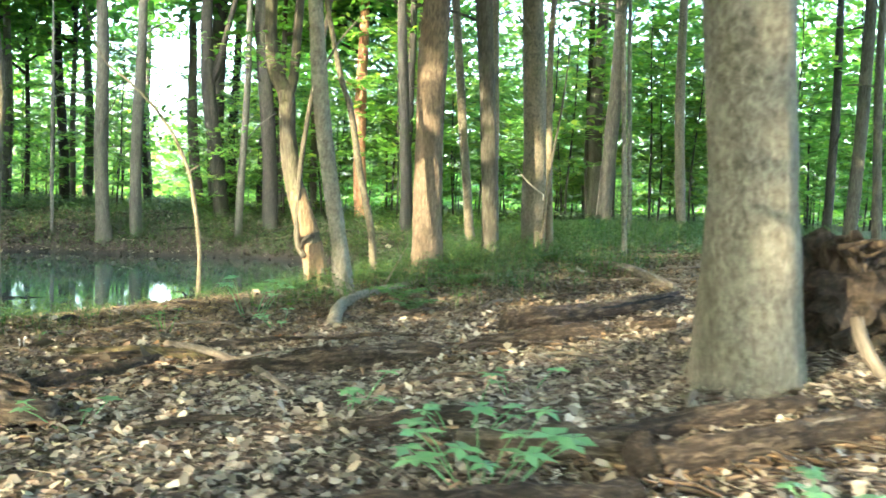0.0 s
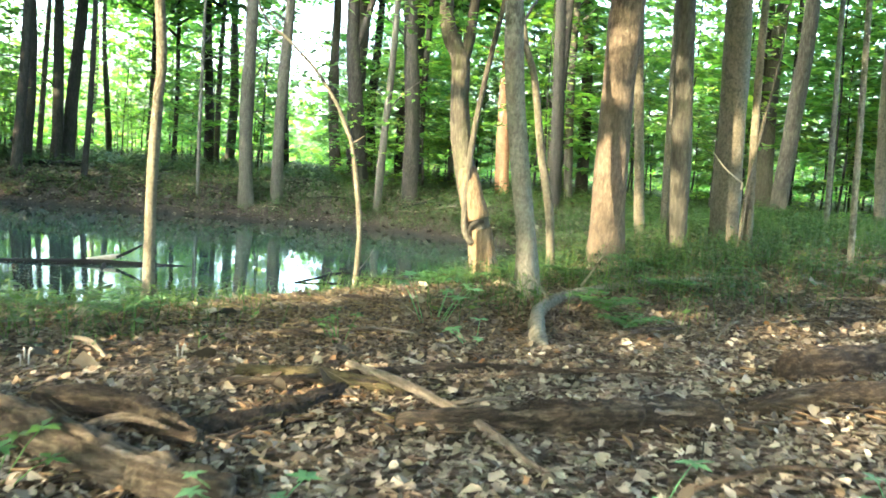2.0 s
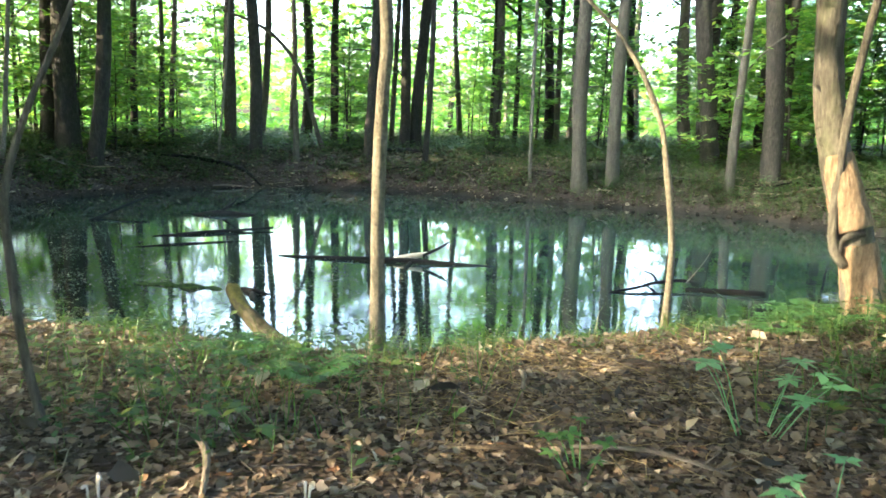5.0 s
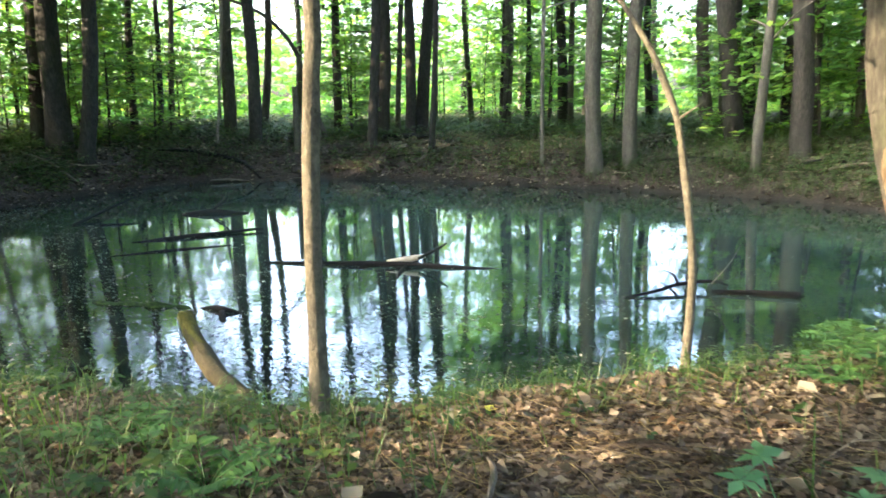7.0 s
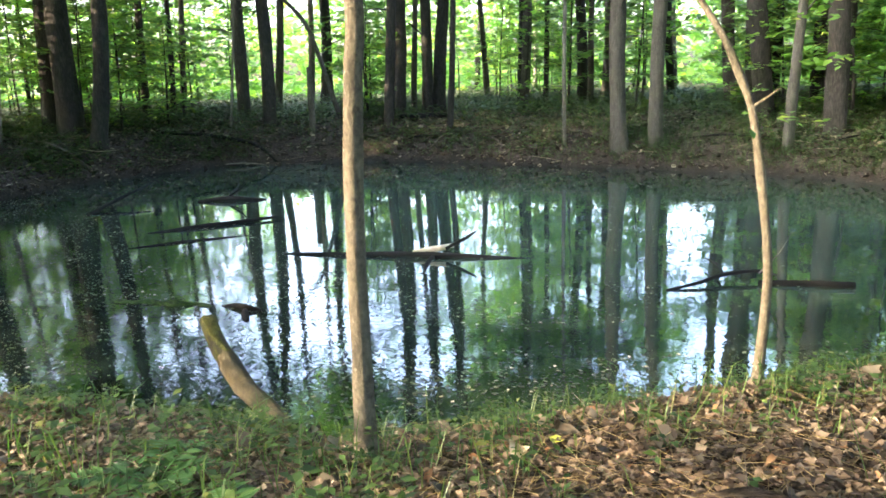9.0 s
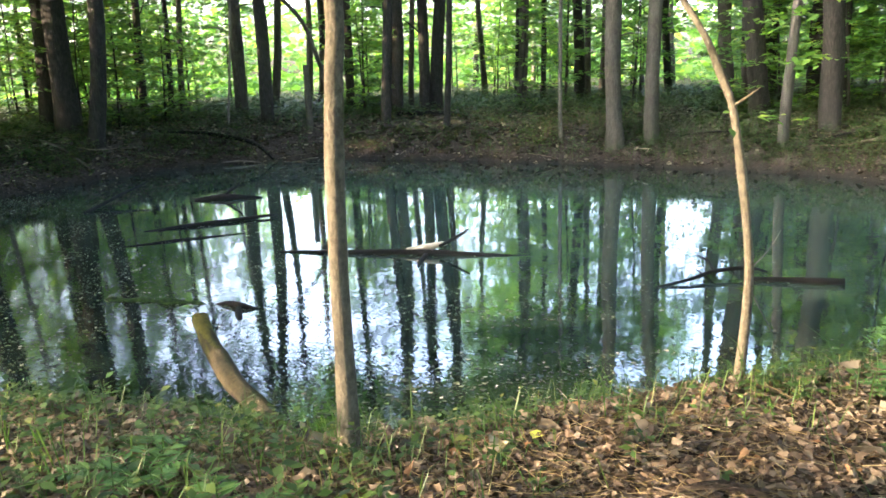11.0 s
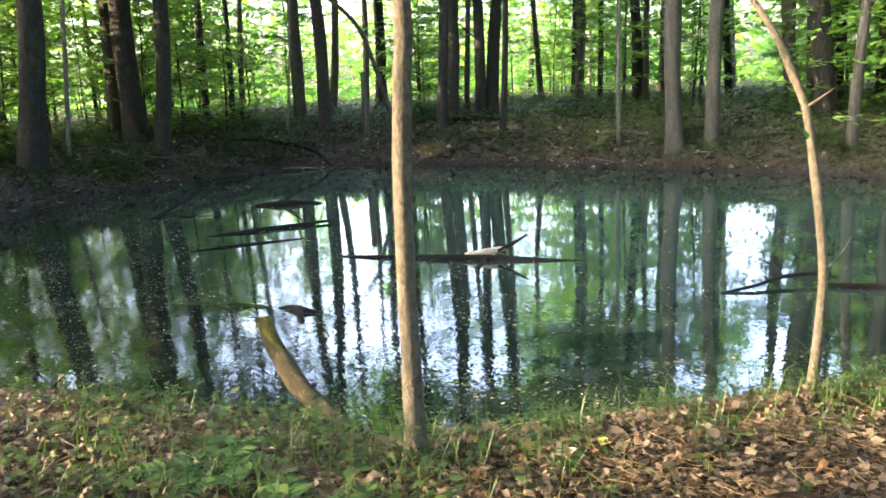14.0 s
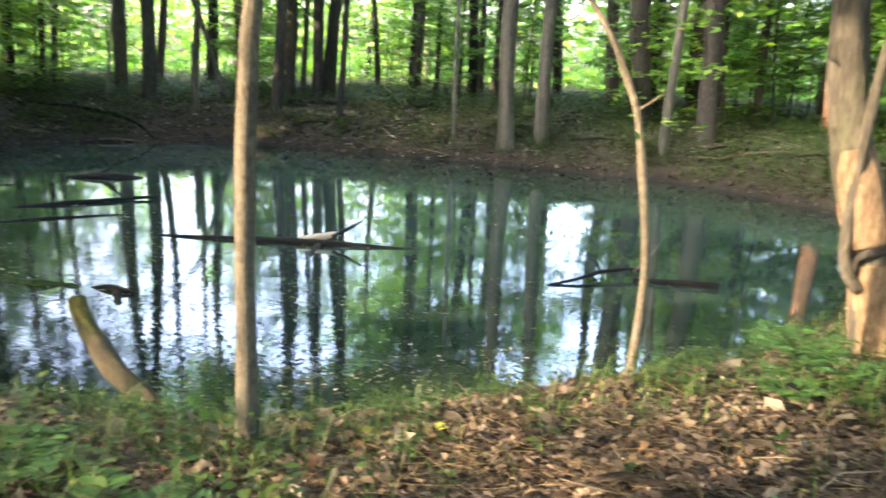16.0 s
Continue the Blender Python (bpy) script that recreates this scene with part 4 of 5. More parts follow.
rotten_log([(-3.8, 6.47, 0.06), (-3.41, 6.55, 0.08), (-3.1, 6.45, 0.06), (-2.85, 6.4, 0.03)], [0.05, 0.065, 0.06, 0.04], "curved dark rotten log beside a larger one", (ROTWOOD, LOGWOOD, EARTH), 12, 5)
rotten_log([(-3.0, 6.5, 0.0), (-2.79, 6.75, 0.01), (-2.66, 7.05, 0.015), (-2.56, 7.5, 0.0)], [0.05, 0.06, 0.055, 0.04], "dark crumbling log sunk into the litter", (EARTH, ROTWOOD, MOSSWOOD), 13, 6)
rotten_log([(-2.1, 6.95, 0.0), (-1.6, 7.03, 0.02), (-1.2, 7.08, 0.035), (-0.9, 7.24, 0.04), (-0.5, 7.4, 0.03)], [0.05, 0.065, 0.075, 0.08, 0.06], "crumbling brown rotten log with golden splinters", (ROTWOOD, LOGWOOD, DEADWOOD), 14, 9)
rotten_log([(-0.08, 8.35, 0.05), (0.4, 8.68, 0.06), (0.86, 9.08, 0.05), (1.66, 9.8, 0.04)], [0.08, 0.085, 0.07, 0.05], "dark fallen log with a broken end on the litter", (ROTWOOD, WETWOOD, EARTH), 15, 4)
rotten_log([(-0.4, 7.6, 0.0), (0.0, 7.86, 0.03), (0.35, 8.0, 0.04), (0.72, 8.22, 0.03)], [0.04, 0.06, 0.065, 0.045], "short dark rotten log beside a longer one", (ROTWOOD, EARTH, LOGWOOD), 16, 5)
rotten_log([(0.96, 8.33, 0.03), (1.12, 8.4, 0.04), (1.32, 8.5, 0.03)], [0.04, 0.05, 0.04], "short broken piece of dark log", (ROTWOOD, EARTH), 17, 2)
rotten_log([(-2.2, 7.5, 0.02), (-2.7, 7.6, 0.03), (-3.3, 7.55, 0.02)], [0.035, 0.05, 0.035], "mossy rotten log end in the leaf litter", (MOSSWOOD, ROTWOOD), 18, 4)
log("long_stick", [(-2.68, 7.85, 0.08), (-2.2, 7.42, 0.1), (-1.72, 7.0, 0.06), (-1.3, 6.45, 0.03)], [0.028, 0.03, 0.024, 0.012], "long pale grey stick lying over rotten logs", DEADWOOD, "stick", 8, 0.15, 9, [([(-1.9, 7.15, 0.08), (-1.6, 7.2, 0.12), (-1.4, 7.3, 0.05)], [0.012, 0.009, 0.004])])
log("long_stick", [(-3.6, 7.3, 0.02), (-3.05, 7.36, 0.05), (-2.5, 7.75, 0.06), (-1.9, 8.12, 0.05), (-1.2, 8.2, 0.03)], [0.014, 0.024, 0.026, 0.022, 0.01], "long brown stick half buried in leaves", ROTWOOD, "stick", 8, 0.25)
# logs before the big tree
rotten_log([(-0.25, 5.4, 0.03), (0.02, 5.27, 0.045), (0.27, 5.25, 0.045), (0.5, 5.2, 0.03)], [0.045, 0.06, 0.06, 0.05], "pale-topped broken log in front of the big tree", (LOGWOOD, DEADWOOD, ROTWOOD), 19, 5)
rotten_log([(0.52, 5.05, 0.04), (0.9, 5.22, 0.05), (1.2, 5.37, 0.05), (1.5, 5.5, 0.05), (1.62, 5.56, 0.05)], [0.052, 0.056, 0.058, 0.058, 0.05], "split brown log in front of the big tree", (ROTWOOD, LOGWOOD, DEADWOOD), 20, 7)
rotten_log([(0.1, 5.28, 0.02), (0.62, 5.51, 0.04), (1.0, 5.7, 0.05), (1.45, 5.88, 0.04)], [0.035, 0.045, 0.05, 0.04], "dark decayed log in front of the big tree", (ROTWOOD, LOGWOOD, EARTH), 21, 5)
rotten_log([(-0.8, 5.68, 0.01), (-0.39, 5.79, 0.025), (0.0, 5.9, 0.01)], [0.03, 0.05, 0.035], "dark log lying low in the litter", (ROTWOOD, EARTH), 22, 4)
rotten_log([(0.45, 4.85, 0.0), (0.1, 4.7, 0.02), (-0.5, 4.6, 0.02), (-1.0, 4.65, 0.0)], [0.04, 0.06, 0.06, 0.04], "dark decaying log under the leafy seedlings", (ROTWOOD, EARTH), 23, 5)
rotten_log([(0.5, 5.0, 0.0), (0.47, 5.06, 0.08), (0.5, 5.12, 0.13)], [0.06, 0.05, 0.03], "dark hollow stub between two broken logs", (EARTH, ROTWOOD), 24, 2)
log("curved_stem", [(-1.60, 8.95, 0.02), (-1.66, 9.25, 0.07), (-1.72, 9.7, 0.09), (-1.74, 10.2, 0.09), (-1.62, 10.8, 0.09), (-1.3, 11.4, 0.08), (-0.7, 12.1, 0.06), (0.3, 12.8, 0.03)], [0.078, 0.076, 0.072, 0.066, 0.06, 0.05, 0.04, 0.02],
    "curved pale grey fallen stem bending up from the ground", BARK_GREY, "log", 12, 0.12, 6, [([(-1.45, 11.0, 0.15), (-1.3, 10.9, 0.4), (-1.2, 11.0, 0.6)], [0.015, 0.01, 0.004]), ([(-1.7, 10.4, 0.12), (-1.9, 10.6, 0.3), (-2.05, 10.8, 0.45)], [0.014, 0.01, 0.004])])
log("fallen_branch", [(1.2, 13.3, 0.04), (1.5, 12.0, 0.1), (1.75, 10.6, 0.05)], [0.05, 0.06, 0.05], "fallen branch lying over the litter near the big tree", DEADWOOD, "branch", 8, 0.2)
for k, (x, y, a, ln) in enumerate([(0.6, 10.2, 0.4, 1.3), (1.6, 11.3, -0.3, 1.6), (-0.9, 9.4, 0.9, 0.9), (2.4, 12.4, 0.1, 1.8), (-3.4, 8.6, 0.3, 0.7), (-4.4, 7.6, 2.6, 0.8), (-0.4, 6.6, 0.5, 0.8), (0.4, 7.2, 2.7, 0.7), (-1.6, 5.7, 0.2, 0.9), (-2.9, 9.0, 0.2, 0.8), (2.2, 14.6, 0.2, 2.2), (-0.6, 18.6, 0.1, 2.0), (-2.6, 22.0, 1.8, 1.5), (-4.0, 9.6, 2.2, 0.6), (-3.6, 10.3, 0.5, 0.5), (-0.2, 9.8, 1.2, 0.8), (-1.2, 8.1, 0.2, 1.2), (0.9, 6.0, 1.2, 0.5)]):
    dx, dy = math.cos(a) * ln / 2, math.sin(a) * ln / 2
    log("stick", [(x - dx, y - dy, 0.02), (x, y + 0.06, 0.06), (x + dx, y + dy, 0.03)], [0.008, 0.014 + 0.004 * (k % 3), 0.006], "thin dead stick lying on the leaf litter", DEADWOOD if k % 2 else ROTWOOD, "stick", 6, 0.2)

# the uprooted root plate behind the big tree
rp = thing("root_plate", on(2.15, 7.45), "upturned tangle of earthy roots of a fallen tree", "root plate")
bm = bmesh.new()
bmesh.ops.create_icosphere(bm, subdivisions=4, radius=0.5)
for v in bm.verts:
    q = 1 + 0.8 * noise.fractal(v.co * 4.2 + Vector((3, 1, 2)), 0.9, 2.1, 5)
    v.co = Vector((v.co.x * 0.95 * q, v.co.y * 0.55 * q, 0.36 + v.co.z * 0.7 * q))
me = bpy.data.meshes.new("earth")
bm.to_mesh(me)
bm.free()
me.materials.append(EARTH)
part("earth", me, rp, "clod of dark earth")
rr_ = random.Random(3)
for k in range(13):
    a = rr_.uniform(0, math.tau)
    start = Vector((0.42 * math.cos(a), -0.15, 0.36 + 0.38 * math.sin(a)))
    end = start * rr_.uniform(1.0, 1.25) + Vector((rr_.uniform(-0.15, 0.15), rr_.uniform(-0.4, -0.1), rr_.uniform(-0.2, 0.0)))
    mid = (start + end) / 2 + Vector((rr_.uniform(-0.1, 0.1), rr_.uniform(-0.15, 0.05), rr_.uniform(-0.1, 0.1)))
    part("root", mesh_of("root", *tube(spline([start * 0.7, start, mid, end], 4), list(np.linspace(0.05, 0.008, 13)), 7, 0.25, 8.0, k), ROTWOOD), rp)
log("fallen_tree", [(2.3, 7.7, 0.35), (3.2, 8.6, 0.3), (4.6, 9.8, 0.22), (6.5, 11.2, 0.15)], [0.2, 0.19, 0.17, 0.12], "fallen trunk behind its upturned roots", BARK_BROWN, rough=0.2)
log("dead_branch", [(1.95, 6.65, 0.36), (1.98, 6.6, 0.2), (2.08, 6.5, 0.0)], [0.035, 0.04, 0.035], "pale broken branch leaning by the root plate", DEADWOOD, "branch", 8, 0.2)
log("dead_branch", [(1.7, 8.4, 0.5), (2.3, 8.1, 0.62), (3.2, 7.9, 0.7)], [0.02, 0.03, 0.02], "dead branch lying across the fallen trunk", DEADWOOD, "branch", 8, 0.2)


# ---------------------------------------------------------------- wood in and by the water
def afloat(name, pts, radii, label, mat, extra=()):
    at = Vector(pts[0])
    ob = thing(name, at, label, "log")
    ln = [v - at for v in spline(pts, 6)]
    rr = np.interp(np.linspace(0, 1, len(ln)), np.linspace(0, 1, len(radii)), radii)
    laid("stem", *tube(ln, list(rr), 10, 0.25, 3.0, at.x), mat, ob, ln[-1] - ln[0])
    for q, rads, m2 in extra:
        l2 = [v - at for v in spline(q, 4)]
        r2 = np.interp(np.linspace(0, 1, len(l2)), np.linspace(0, 1, len(rads)), rads)
        laid("branch", *tube(l2, list(r2), 8, 0.2, 6.0, at.y), m2, ob, l2[-1] - l2[0])
    return ob


afloat("floating_log", [(-12.56, 14.7, 0.0), (-11.7, 15.15, 0.015), (-10.5, 15.85, 0.03), (-9.9, 16.2, 0.01), (-9.0, 16.75, -0.02)], [0.015, 0.04, 0.055, 0.045, 0.015], "dark waterlogged log floating in the pond with broken branches", WETWOOD,
       [([(-10.7, 15.75, 0.05), (-10.45, 15.95, 0.1), (-10.22, 16.15, 0.16)], [0.05, 0.055, 0.03], PALEWOOD), ([(-10.3, 16.05, 0.12), (-10.12, 16.25, 0.24), (-9.98, 16.4, 0.36)], [0.035, 0.03, 0.012], WETWOOD), ([(-10.4, 15.85, 0.0), (-10.15, 15.45, 0.0), (-9.95, 15.2, -0.01)], [0.04, 0.035, 0.012], WETWOOD)])
afloat("floating_log", [(-5.95, 17.15, 0.02), (-5.4, 17.4, 0.03), (-4.93, 17.62, 0.03)], [0.025, 0.04, 0.045], "dark log lying in shallow water", WETWOOD)
afloat("floating_branch", [(-6.75, 16.2, 0.0), (-6.5, 16.6, 0.05), (-6.35, 17.0, 0.09), (-6.05, 17.35, 0.11), (-5.8, 17.4, 0.08)], [0.014, 0.024, 0.028, 0.024, 0.01], "forked dark branch rising out of the water", WETWOOD, [([(-6.35, 17.0, 0.09), (-6.6, 17.4, 0.12), (-6.9, 17.7, 0.1)], [0.025, 0.02, 0.006], WETWOOD), ([(-6.0, 17.3, 0.1), (-5.7, 17.1, 0.45), (-5.6, 17.2, 0.7)], [0.012, 0.008, 0.003], DEADWOOD)])
afloat("floating_branch", [(-16.1, 14.3, -0.01), (-15.7, 15.3, 0.02), (-15.15, 16.65, 0.05)], [0.02, 0.05, 0.02], "long dark branch floating on the pond", WETWOOD)
afloat("floating_branch", [(-15.2, 13.2, -0.01), (-14.8, 14.2, 0.01), (-14.3, 15.3, 0.0)], [0.01, 0.025, 0.01], "thin dark branch floating on the pond", WETWOOD)
afloat("sunken_branch", [(-19.2, 14.6, -0.02), (-19.7, 15.6, 0.18), (-20.28, 16.7, 0.34)], [0.05, 0.04, 0.015], "dark branch sticking out of the pond", WETWOOD)
afloat("sunken_branch", [(-18.6, 16.9, 0.0), (-18.1, 17.4, 0.05), (-17.5, 18.0, 0.0)], [0.04, 0.07, 0.02], "tangled snag of dark branches in the pond", WETWOOD,
       [([(-18.1, 17.4, 0.1), (-18.4, 17.9, 0.3), (-18.8, 18.0, 0.42)], [0.03, 0.02, 0.006], WETWOOD), ([(-18.1, 17.4, 0.1), (-17.8, 17.6, 0.35), (-17.9, 17.7, 0.55)], [0.03, 0.02, 0.006], WETWOOD)])
afloat("mossy_log", [(-12.3, 11.66, -0.04), (-12.0, 11.78, -0.01), (-11.7, 11.98, -0.025), (-11.4, 12.08, 0.0), (-11.15, 12.27, -0.02), (-10.9, 12.36, -0.03)], [0.015, 0.055, 0.03, 0.07, 0.035, 0.075, 0.04, 0.06, 0.015], "half-sunk log covered in green moss", MOSS, [([(-10.85, 12.42, -0.01), (-10.62, 12.5, 0.03), (-10.4, 12.52, 0.03), (-10.2, 12.62, -0.01)], [0.012, 0.035, 0.04, 0.015], WETWOOD), ([(-10.45, 12.5, 0.0), (-10.25, 12.36, 0.02), (-10.05, 12.25, -0.01)], [0.03, 0.05, 0.03], WETWOOD)])
mossy = stem("leaning_stump", [(-6.75, 10.27, gz(-6.75, 10.27)), (-7.2, 10.48, 0.3), (-7.8, 10.66, 0.3), (-8.5, 10.92, 0.38), (-8.95, 11.08, 0.52)], [0.085, 0.09, 0.088, 0.082, 0.07], "mossy leaning dead stump at the near bank", MOSSWOOD, "stump", 12, 0.25, 0.2)
cap = [Vector(q) - mossy.location for q in spline([(-8.3, 10.85, 0.36), (-8.6, 10.955, 0.41), (-8.93, 11.07, 0.525)], 5)]
part("moss_patch", mesh_of("moss_patch", *tube(cap, list(np.linspace(0.078, 0.08, 11)), 12, 0.3, 9.0, 4.0), CAPMOSS), mossy, "yellow-green moss on the raised end")
log("fallen_branch", [(-26.3, 20.7, 0.05), (-25.5, 21.7, 0.1), (-24.3, 22.6, 0.06), (-23.4, 22.75, 0.04)], [0.03, 0.07, 0.07, 0.03], "dark fallen branch on the far bank", WETWOOD, "branch", 8, 0.2)
log("fallen_branch", [(-26.3, 16.5, 0.1), (-25.5, 16.9, 0.08), (-24.6, 17.3, 0.05)], [0.02, 0.04, 0.02], "pale fallen branch on the far bank", DEADWOOD, "branch", 8, 0.2)
log("fallen_log", [(-22.3, 27.4, 0.08), (-21.5, 27.8, 0.12), (-20.5, 28.2, 0.1)], [0.1, 0.13, 0.1], "dark fallen log behind the far bank", WETWOOD, rough=0.3)
for k, (x, y, a, ln) in enumerate([(-19.3, 25.0, 0.6, 1.2), (-18.6, 25.2, 1.2, 0.9), (-15.0, 26.5, 0.2, 1.6), (-10.6, 27.1, 0.2, 2.0), (-6.6, 26.9, 0.1, 2.4), (-4.2, 26.0, 2.6, 2.0), (-7.6, 27.2, 0.4, 1.5), (-23.9, 21.9, 0.9, 1.3), (-21.0, 24.2, 0.5, 1.0), (-3.1, 24.0, 1.8, 1.6), (-16.8, 25.6, 2.8, 1.0), (-22.4, 23.2, 0.3, 1.1), (-5.2, 26.6, 3.0, 1.4), (-3.3, 25.6, 0.3, 2.2), (-2.9, 22.6, 0.1, 1.8)]):
    if y > 23.5:
        x, y = x * 1.045 + 0.1, y * 1.033 + 0.25
    dx, dy = math.cos(a) * ln / 2, math.sin(a) * ln / 2
    log("stick", [(x - dx, y - dy, 0.03), (x, y, 0.12), (x + dx, y + dy, 0.05)], [0.012, 0.03 + 0.008 * (k % 3), 0.01], "dead stick lying on the far bank", (WETWOOD, DEADWOOD, BARK_BROWN)[k % 3], "stick", 6, 0.2)

# small pale things in the litter
for x, y, n_ in ((-4.48, 7.18, 3), (-3.78, 7.7, 2)):
    gp = thing("ghost_pipes", on(x, y), "pale ghostly white woodland sprouts in the leaf litter", "plant", "pale sprouts")
    for k in range(n_):
        a = k * 2.3
        q = [Vector((0.03 * math.cos(a), 0.03 * math.sin(a), -0.01)), Vector((0.03 * math.cos(a), 0.03 * math.sin(a), 0.06)), Vector((0.04 * math.cos(a), 0.04 * math.sin(a), 0.11 - 0.02 * k)), Vector((0.055 * math.cos(a), 0.05 * math.sin(a), 0.10 - 0.02 * k))]
        part("stalk", mesh_of("stalk", *tube(spline(q, 4), list(np.linspace(0.004, 0.008, 13)), 7, 0.1), GHOST), gp)
chip = thing("bark_chip", on(-2.26, 8.63, 0.02), "curled pale piece of bark on the leaves", "bark")
part("flake", mesh_of("flake", *tube([(-0.09, 0.03, 0.0), (-0.03, 0.012, 0.03), (0.035, -0.012, 0.025), (0.09, -0.025, 0.0)], [0.006, 0.026, 0.022, 0.006], 8, 0.3), DEADWOOD), chip)
scrap = thing("plastic_scrap", on(0.72, 8.97, 0.11), "small blue plastic scrap lying on a log", "litter")
part("sheet", mesh_of("sheet", *tube([(-0.07, 0, 0), (0, 0.01, 0.02), (0.07, 0, 0.005)], [0.008, 0.02, 0.008], 6, 0.4), BLUE), scrap)


# ---------------------------------------------------------------- plants
def fern(x, y, fronds, length, seed, label="green fern with arching fronds", mat=FERN):
    rng, rn_ = random.Random(seed), np.random.RandomState(seed)
    ob = thing("fern", on(x, y), label, "fern", "ferns by the pond")
    for k in range(fronds):
        a, ln = math.tau * k / fronds + rng.uniform(-0.3, 0.3), length * rng.uniform(0.7, 1.1)
        s = np.linspace(0, 1, 15)
        out, up = ln * (0.25 * s + 0.6 * s ** 1.6), ln * (0.75 * s - 0.45 * s ** 2.2)
        rib = np.stack([np.cos(a) * out, np.sin(a) * out, up], 1)
        side = np.array([-math.sin(a), math.cos(a), 0])
        base, ahead, L = [], [], []
        for j in range(2, 15):
            for sg in (-1, 1):
                base.append(rib[j])
                ahead.append(side * sg + np.array([math.cos(a), math.sin(a), 0]) * 0.35 + rn_.normal(0, 0.08, 3))
                L.append(ln * 0.26 * math.sin(math.pi * (0.12 + 0.86 * j / 15)) + 0.012)
        L = np.array(L)
        v = leaf_quads(np.array(base), np.array(ahead), L, L * 0.34, rn_, 0.1, 2.5)
        tv, tf = tube([tuple(q) for q in rib], list(np.linspace(0.004, 0.0015, 15)), 4)
        fo = len(tv)
        part("frond", mesh_of("frond", [tuple(q) for q in tv] + [tuple(q) for q in v], list(tf) + [tuple(int(i) + fo for i in q) for q in quads_for(len(L))], mat, False), ob)
    return ob


def seedling(x, y, stems, height, leaf, seed, label, mat=HERB, spread=0.12):
    """A low plant: thin stems that bear whorls of broad leaves."""
    rng, rn_ = random.Random(seed), np.random.RandomState(seed)
    ob = thing("leafy_plant", on(x, y), label, "plant", "low leafy plants")
    for k in range(stems):
        a, d = rng.uniform(0, math.tau), spread * math.sqrt(rng.random())
        h = height * rng.uniform(0.55, 1.1)
        top = np.array([math.cos(a) * (d + h * 0.35), math.sin(a) * (d + h * 0.35), h])
        foot = np.array([math.cos(a) * d * 0.4, math.sin(a) * d * 0.4, -0.02])
        part("stalk", mesh_of("stalk", *tube([tuple(foot), tuple(foot * 0.4 + top * 0.6 + (0, 0, h * 0.1)), tuple(top)], [0.004, 0.003, 0.002], 5), mat), ob)
        n_ = rng.randint(5, 7)
        az = np.arange(n_) * math.tau / n_ + rng.random()
        ahead = np.stack([np.cos(az), np.sin(az), rn_.uniform(-0.25, 0.1, n_)], 1)
        L = leaf * rn_.uniform(0.5, 1.05, n_)
        part("leaf_whorl", quads_of("leaf_whorl", leaf_quads(np.repeat(top[None], n_, 0), ahead, L, L * 0.5, rn_, 0.15, 3.0), quads_for(n_), mat), ob)
    return ob


seedling(-0.14, 4.98, 13, 0.24, 0.12, 1, "blue-green broad-leaved seedlings beside the path", BLUEHERB, 0.32)
seedling(-0.25, 5.55, 6, 0.26, 0.09, 2, "pale green seedling cluster in the litter", BLUEHERB, 0.2)
seedling(1.0, 4.6, 5, 0.15, 0.08, 3, "small blue-green seedlings beside the logs", BLUEHERB, 0.15)
seedling(-3.4, 5.75, 7, 0.2, 0.1, 4, "green seedlings growing by a fallen log", FERN, 0.3)
seedling(-2.3, 5.9, 4, 0.12, 0.08, 5, "small seedlings in the leaf litter", BLUEHERB, 0.25)
seedling(-0.9, 6.2, 5, 0.14, 0.09, 6, "small blue-green seedlings in the litter", BLUEHERB, 0.3)
seedling(0.0, 6.3, 3, 0.14, 0.09, 7, "small blue-green seedlings in the litter", BLUEHERB, 0.3)
seedling(-2.6, 9.6, 8, 0.4, 0.12, 8, "blue-green leafy plant on the bank", BLUEHERB, 0.28)
seedling(-2.1, 9.0, 5, 0.15, 0.1, 13, "small blue-green plants by the curved stem", BLUEHERB, 0.25)
seedling(-3.07, 8.7, 8, 0.25, 0.08, 9, "low green leafy plant in the litter", FERN, 0.14)
# three plants in the darker green, which stands in for shade on them
seedling(-4.4, 8.07, 8, 0.28, 0.1, 10, "bushy green low plant on the near bank", HERB, 0.35)
seedling(-4.9, 7.7, 7, 0.24, 0.09, 11, "bushy green low plant on the near bank", HERB, 0.3)
seedling(-5.3, 8.3, 8, 0.28, 0.1, 12, "bushy green low plant on the near bank", HERB, 0.35)
for k, (x, y, n_, ln) in enumerate([(-2.95, 12.5, 7, 0.5), (-3.3, 13.2, 7, 0.55), (-3.2, 12.0, 6, 0.4), (-1.2, 10.4, 7, 0.5), (-1.0, 9.7, 6, 0.45), (-0.6, 11.6, 7, 0.5), (-5.0, 8.8, 7, 0.45), (-5.9, 8.9, 7, 0.45), (-1.7, 12.6, 7, 0.5), (-0.9, 13.2, 7, 0.55), (-3.6, 14.2, 6, 0.5), (-2.4, 12.9, 6, 0.5)]):
    fern(x, y, n_, ln, 40 + k, "sunlit green fern with arching fronds" if k < 3 else "green fern with arching fronds")
leaf_ob = thing("fallen_leaf", on(-4.69, 10.55, 0.03), "bright yellow-green fallen leaf on the litter", "leaf")
YLEAF = plain("yellow_leaf", (0.62, 0.66, 0.08))
part("blade", mesh_of("blade", [(0, -0.05, 0), (0.04, -0.01, 0.012), (0.03, 0.04, 0.008), (0, 0.055, 0), (-0.03, 0.04, 0.008), (-0.04, -0.01, 0.012), (0, 0, -0.004)], [(0, 1, 6), (1, 2, 6), (2, 3, 6), (3, 4, 6), (4, 5, 6), (5, 0, 6)], YLEAF), leaf_ob)


